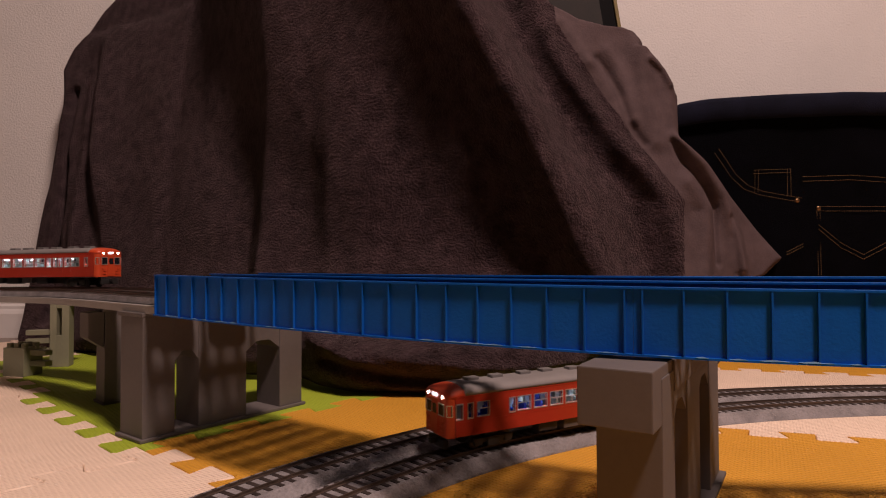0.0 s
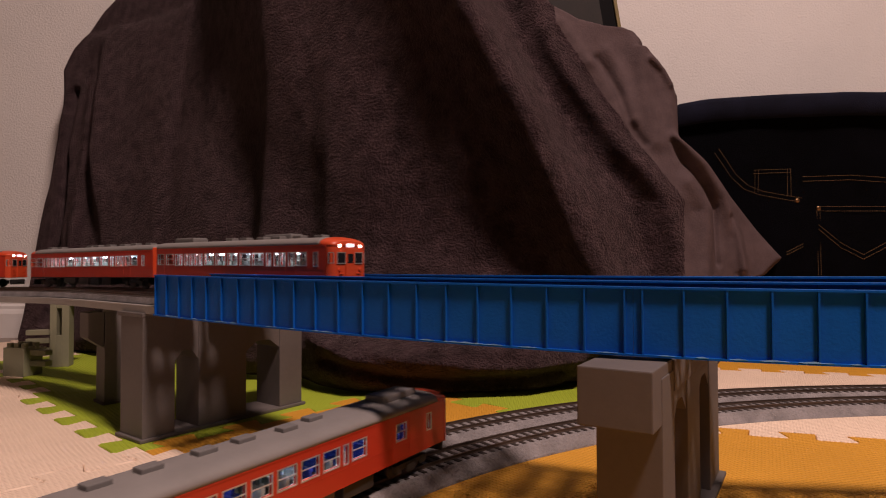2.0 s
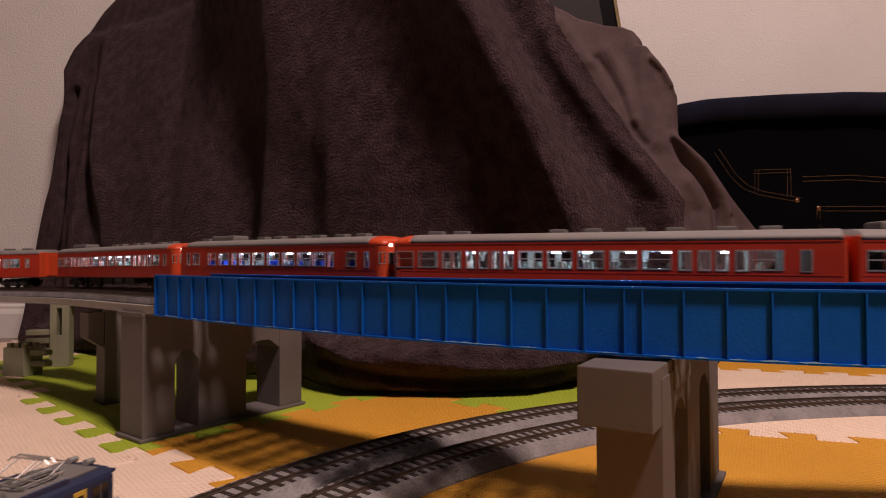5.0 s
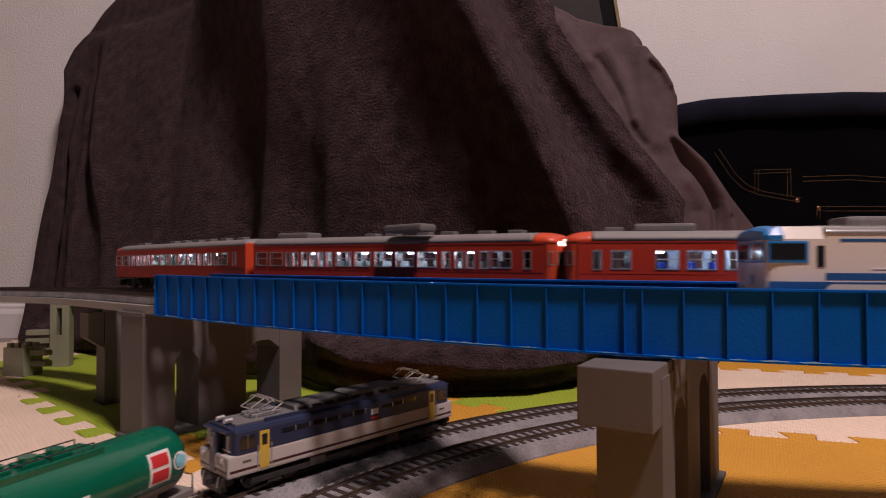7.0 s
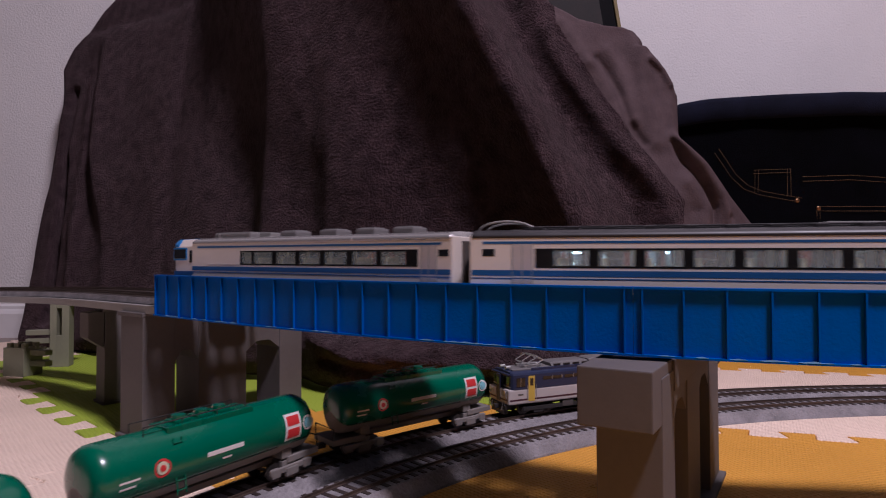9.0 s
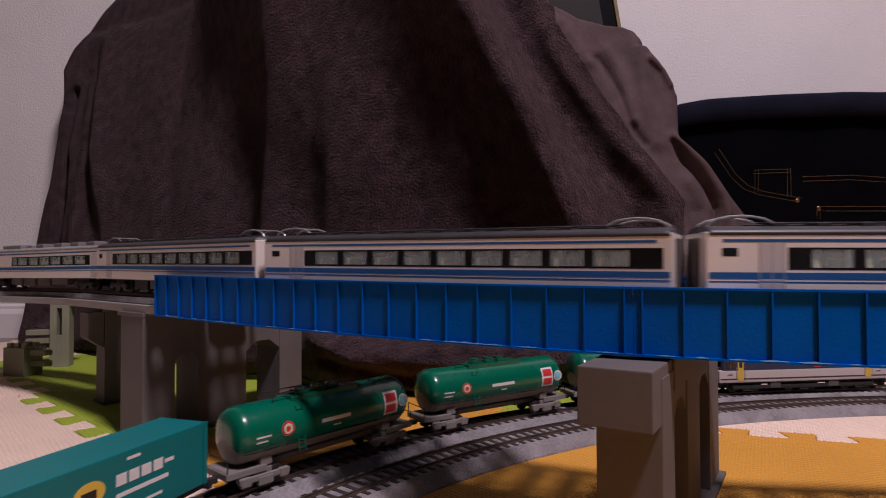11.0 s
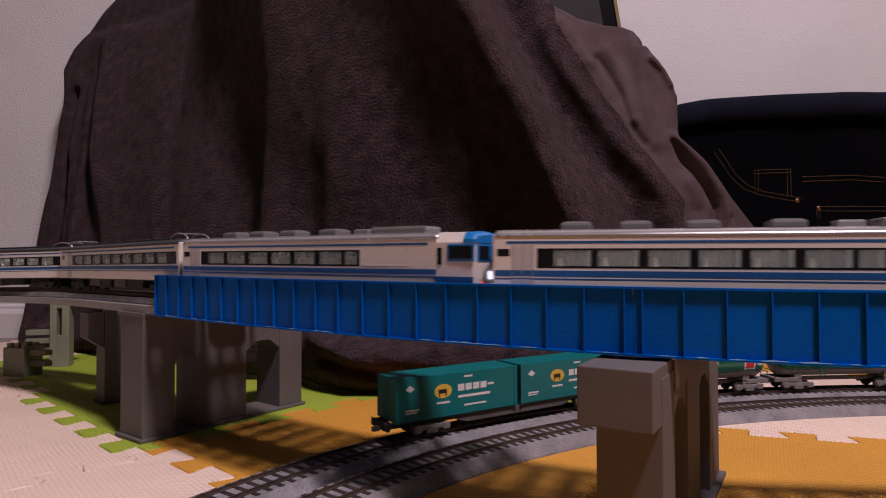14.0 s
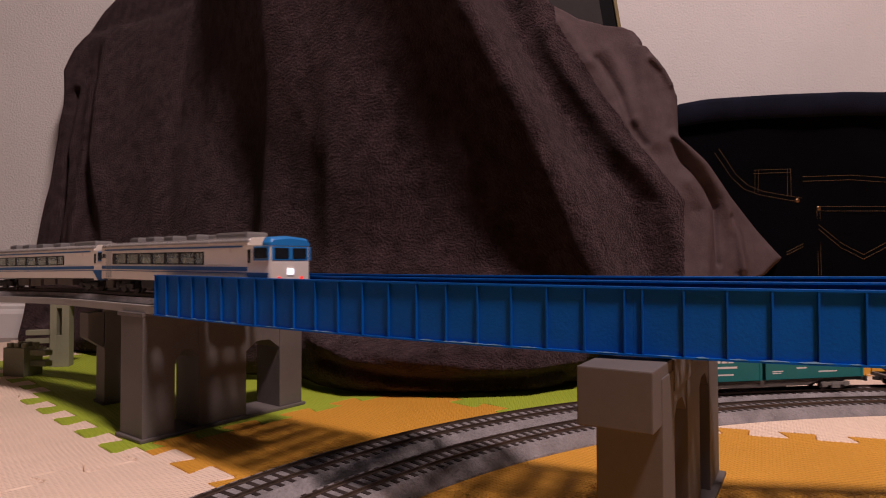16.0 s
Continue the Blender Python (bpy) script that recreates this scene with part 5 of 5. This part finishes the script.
def tank_wagon():
    car = thing("tank_wagon", "glossy green and grey tank wagon with a white hazard panel", "tank wagon", "green tank wagons")
    R, zc, hl = 17.4, 31.5, 69.0
    n = 36

    def shell(a0, a1, material, name, label, r):
        rings = []
        for x, f in ((-hl - 2.6, 0.12), (-hl - 2.2, 0.45), (-hl - 1.0, 0.74), (-hl + 0.6, 0.9), (-hl + 4, 0.99), (-hl + 7, 1.0), (hl - 7, 1.0), (hl - 4, 0.99), (hl - 0.6, 0.9), (hl + 1.0, 0.74), (hl + 2.2, 0.45), (hl + 2.6, 0.12)):
            rings.append([(x, math.cos(a0 + (a1 - a0) * k / n) * r * f, zc + math.sin(a0 + (a1 - a0) * k / n) * r * f) for k in range(n + 1)])
        bm = loft(bmx(), rings, closed=True)
        return part(name, bm, material, car, label, smooth=False)

    sh = shell(radians(-32), radians(212), "tank", "tank_shell", "glossy green upper tank shell", R)
    for p in sh.data.polygons:
        p.use_smooth = len(p.vertices) == 4
    shell(radians(212), radians(328), "tankgrey", "tank_belly", "grey lower tank belly", R + 0.05)
    part("walkway", cube(bmx(), -30, 26, -8.5, 8.5, zc + R - 2.6, zc + R + 0.9, 0.4), "tank", car, "green top walkway")
    for x in (-18, -4, 8):
        bm = bmx()
        rod(bm, (x, 0, zc + R + 0.6), (x, 0, zc + R + 4.4), 3.8, 14)
        cube(bm, x - 5, x + 5, -4.6, 4.6, zc + R + 0.6, zc + R + 2.4, 0.4)
        part("manhole", bm, "tank", car)
    rl = bmx()
    for y in (-6.5, 6.5):
        rod(rl, (-42, y, zc + R + 3.6), (22, y, zc + R + 3.6), 0.35, 6)
        for x in (-42, -20, 2, 22):
            rod(rl, (x, y, zc + R - 1), (x, y, zc + R + 3.6), 0.3, 6)
    part("walkway_rail", rl, "under", car)
    for y in (-1, 1):
        ld = bmx()
        for x in (-30, -25):
            rod(ld, (x, y * 17.9, 17), (x, y * 13, 45), 0.45, 6)
        for k in range(6):
            f = (k + 0.5) / 6
            rod(ld, (-30, y * (17.9 - 4.9 * f + 0.6), 17 + 28 * f), (-25, y * (17.9 - 4.9 * f + 0.6), 17 + 28 * f), 0.35, 6)
        part("ladder", ld, "tank", car)

        def plate(name, xa, xb, za, zb, material, proud=0.12, label=""):
            rings = []
            for z in np.linspace(za, zb, 6):
                c = math.sqrt(max(R * R - (z - zc) ** 2, 0)) + proud
                rings.append([(xa, y * c, z), (xb, y * c, z), (xb, y * (c - 0.5), z), (xa, y * (c - 0.5), z)])
            part(name, loft(bmx(), rings), material, car, label)

        plate("hazard_panel", 44, 57, 25, 41, "white", 0.12, "white panel with two red squares")
        plate("red_square", 45.5, 55.5, 34, 39.6, "redprint", 0.26)
        plate("red_square", 45.5, 55.5, 26.4, 32, "redprint", 0.26)
        for xx, mats in ((63, ("white", "cyanprint", "cyanprint")), (-38, ("redprint", "seat_tan", "redprint"))):
            for r, m, pr in ((4.6, mats[0], 0.15), (3.2, mats[1], 0.3), (1.6, mats[2], 0.42)):
                ring = []
                for k in range(20):
                    a = 2 * math.pi * k / 20
                    z = 33.0 + math.sin(a) * r
                    ring.append((xx + math.cos(a) * r, y * (math.sqrt(R * R - (z - zc) ** 2) + pr), z))
                bm = loft(bmx(), [ring, [(a, b - y * 0.8, c) for a, b, c in ring]])
                part("round_badge", bm, m, car)
        plate("marking_bar", -12, 12, 31.2, 33.6, "white")
        plate("marking_bar", -2, 4, 27.4, 28.4, "white")
        plate("marking_bar", -60, -50, 31, 32, "white")
        plate("marking_bar", -60, -52, 28, 29, "white")
    bm = bmx()
    cube(bm, -74, 74, -3, 3, 9, 12.5, 0.4)
    for e in (-1, 1):
        cube(bm, min(e * 50, e * 77), max(e * 50, e * 77), -13, 13, 9.5, 13.5, 0.5)
    part("underframe", bm, "tankgrey", car)
    for e in (-1, 1):
        part("saddle", cube(bmx(), e * 50 - 4, e * 50 + 4, -12, 12, 12.5, 20, 0.6), "tankgrey", car)
        rl = bmx()
        for y in (-12.5, 12.5):
            rod(rl, (e * 76, y, 10), (e * 76, y, 21), 0.4, 6)
        rod(rl, (e * 76, -12.5, 21), (e * 76, 12.5, 21), 0.4, 6)
        part("end_rail", rl, "under", car)
        part("coupler", cube(bmx(), min(e * 76, e * 82), max(e * 76, e * 82), -2, 2, 6.5, 10, 0.5), "bogie", car)
    add_bogies(car, 104, dark=False, span=10)
    return car


def container():
    """A teal container, with its print as plain bars and a yellow oval."""
    box = thing("container", "teal freight container with white print bars and a yellow oval", "container", "teal containers")
    bm = cube(bmx(), -58, 58, -15.6, 15.6, 0, 34, 0.6)
    part("shell", bm, "box", box)
    for y in (-1, 1):
        yy = y * 15.6

        def flat(name, xa, xb, za, zb, m, pr=0.15):
            part(name, cube(bmx(), xa, xb, yy - pr, yy + pr, za, zb), m, box)

        ring = []
        for k in range(24):
            a = 2 * math.pi * k / 24
            ring.append((-16 * -y * 1.0 + 8.2 * math.cos(a), yy + y * 0.15, 20.5 + 5.5 * math.sin(a)))
        part("yellow_oval", loft(bmx(), [ring, [(p, q - y * 0.3, r) for p, q, r in ring]]), "yellowprint", box, "plain yellow oval mark")
        cx = 16 * y
        bm = bmx()
        cube(bm, cx - 4.5, cx + 3.6, yy - 0.3, yy + 0.3, 18.6, 22.0, 0.2)
        cube(bm, cx - 4.4, cx - 3.2, yy - 0.3, yy + 0.3, 16.4, 19, 0.1)
        cube(bm, cx + 2.0, cx + 3.2, yy - 0.3, yy + 0.3, 16.4, 19, 0.1)
        part("dark_mark", bm, "blackprint", box)
        u = -y
        for k in range(5):
            a = u * (-2 + k * 7.4)
            b = a + u * 6.0
            lo, hi = min(a, b), max(a, b)
            if k < 4:
                flat("print_bar", lo, hi, 18.9, 24.3, "white")
            else:
                flat("print_bar", lo, hi, 20.8, 22.6, "white")
        flat("print_bar", min(u * -2, u * 30), max(u * -2, u * 30), 13.4, 15.4, "white")
        flat("print_bar", min(u * 4, u * 26), max(u * 4, u * 26), 6.4, 7.8, "white")
        flat("print_bar", min(u * -22, u * -10), max(u * -22, u * -10), 10.6, 12.2, "white")
        flat("print_bar", min(u * -50, u * -38), max(u * -50, u * -38), 8.0, 9.2, "white")
        flat("print_bar", min(u * -50, u * -40), max(u * -50, u * -40), 6.2, 7.2, "white")
        flat("print_bar", min(u * 4, u * 12), max(u * 4, u * 12), 29.4, 30.8, "white")
        bm = bmx()
        r0 = [(u * -46 - 4, yy + y * 0.15, 25), (u * -46, yy + y * 0.15, 28), (u * -46 + 4, yy + y * 0.15, 25), (u * -46, yy + y * 0.15, 22.6)]
        loft(bm, [r0, [(p, q - y * 0.3, r) for p, q, r in r0]])
        part("diamond_mark", bm, "white", box)
        for x in (-57, 57):
            part("corner_post", cube(bmx(), x - 1.4, x + 1.4, yy - 0.5, yy + 0.4, 0, 34), "box", box)
    for x in (-58, 58):
        for y in (-5, 5):
            bm = bmx()
            rod(bm, (x, y, 2), (x, y, 32), 0.5, 8)
            part("locking_bar", bm, "box", box)
        part("door_seam", cube(bmx(), x - 0.2, x + 0.2, -0.3, 0.3, 1, 33), "under", box)
    return box


def flat_wagon():
    car = thing("container_wagon", "dark grey flat container wagon", "flat wagon")
    bm = bmx()
    for y in (-11, 11):
        cube(bm, -124, 124, y - 1.6, y + 1.6, 9.5, 13.4, 0.5)
        cube(bm, -60, 60, y - 1.4, y + 1.4, 6.4, 10, 0.5)
    for k in range(9):
        x = -120 + k * 30
        cube(bm, x - 2, x + 2, -12, 12, 10.5, 12.6)
    part("chassis", bm, "under", car)
    for y in (-1, 1):
        ring0 = [(-74, y * 13.4, 12.6), (74, y * 13.4, 12.6), (52, y * 13.4, 6.2), (-52, y * 13.4, 6.2)]
        part("side_sill", loft(bmx(), [ring0, [(p, q - y * 1.2, r) for p, q, r in ring0]]), "gear", car, "fish-bellied grey side sill")
    for e in (-1, 1):
        part("end_beam", cube(bmx(), e * 124 - 1.5, e * 124 + 1.5, -14, 14, 8, 13.4, 0.4), "under", car)
        part("coupler", cube(bmx(), min(e * 125, e * 131), max(e * 125, e * 131), -2, 2, 6.5, 10, 0.5), "tankgrey", car)
        rl = bmx()
        rod(rl, (e * 125.5, -12, 9), (e * 125.5, -12, 15), 0.4, 6)
        rod(rl, (e * 125.5, 12, 9), (e * 125.5, 12, 15), 0.4, 6)
        part("handrail", rl, "tankgrey", car)
    for x in (-20, 22):
        part("brake_box", cube(bmx(), x - 9, x + 9, -9, 9, 4.5, 9, 0.5), "gear", car)
    add_bogies(car, 172, dark=False, span=10.5)
    return car


# ground railcar
ground_car = red_car("vermilion railcar with grey roof and blue seats on the lower track", RED_40, True, True, False, True, 1, cooler=-88)
# raised red train, front car first
red_train = [
    red_car("vermilion railcar with lit windows leading the raised train", RED_47, True, False, True, False, 2, cooler=-96),
    red_car("vermilion railcar with lit windows in the raised train", RED_47, False, True, True, False, 3, False, cooler=300),
    red_car("vermilion railcar with blue seats in the raised train", RED_48, True, True, True, True, 4, cooler=-75),
    red_car("vermilion railcar with lit windows in the raised train", RED_47, True, False, True, False, 5, cooler=-96),
    red_car("vermilion railcar with lit windows closing the raised train", RED_47, False, True, True, False, 6, False, cooler=300),
]
white_train = [
    white_car("cream coach with blue stripes, silver roof and a leading cab", 1, False, 11),
    white_car("cream coach with blue stripes and a black roof", 0, True, 12),
    white_car("cream coach with blue stripes and a black roof", 0, True, 13),
    white_car("cream coach with blue stripes and a black roof", 0, True, 14),
    white_car("cream coach with blue stripes, silver roof and rear cab", -1, False, 15),
    white_car("cream coach with blue stripes, silver roof and a tail cab", -1, False, 16),
]
loco = locomotive()
tank_1 = tank_wagon()
tankers = [tank_1, copy_thing(tank_1, Matrix()), copy_thing(tank_1, Matrix())]
wagon = flat_wagon()
box_1 = container()
boxes = [box_1, copy_thing(box_1, Matrix())]


def motions():
    times = [k * 0.5 for k in range(33)]
    walk(ground_car, [(t, ride(low, 246.0 - 133.0 * t, 0.0, 180, -1)) for t in times])
    for k, car in enumerate(red_train):
        walk(car, [(t, ride(high, -386.0 + 200.6 * t - 276.5 * k, SPACE_HIGH, 186, 1)) for t in times])
    for k, car in enumerate(white_train):
        walk(car, [(t, ride(high, 16 + 133.5 + 267.0 * k - (211.0 if t > 9 else 202.0) * (t - 9), 0.0, 180, -1)) for t in times])
    go = 118.6

    def gain(t):  # the freight train picks up a little speed
        return float(np.interp(t, [14.0, 14.5, 15.0, 15.5, 16.0], [0, 4, 14, 24, 35]))

    def drawn(t):  # couplings pull out
        return float(np.interp(t, [9.0, 11.5, 13.0, 14.0, 16.0], [0, -6, 8, 18, 20]))

    walk(loco, [(t, ride(low, 67.5 + go * (t - 7) + gain(t) + drawn(t), SPACE_LOW, 118, 1)) for t in times])
    for k, car in enumerate(tankers):
        walk(car, [(t, ride(low, 126 - 154 * k + go * (t - 9) + gain(t) + drawn(t), SPACE_LOW, 96, 1)) for t in times])
    at = [(t, ride(low, 41 + go * (t - 12.5) + gain(t) + min(drawn(t), 0) * 1.2, SPACE_LOW, 158, 1)) for t in times]
    walk(wagon, at)
    for box, x in zip(boxes, (-0.0605, 0.0605)):
        walk(box, [(t, m @ pose(x, 0, 0.0134)) for t, m in at])


motions()
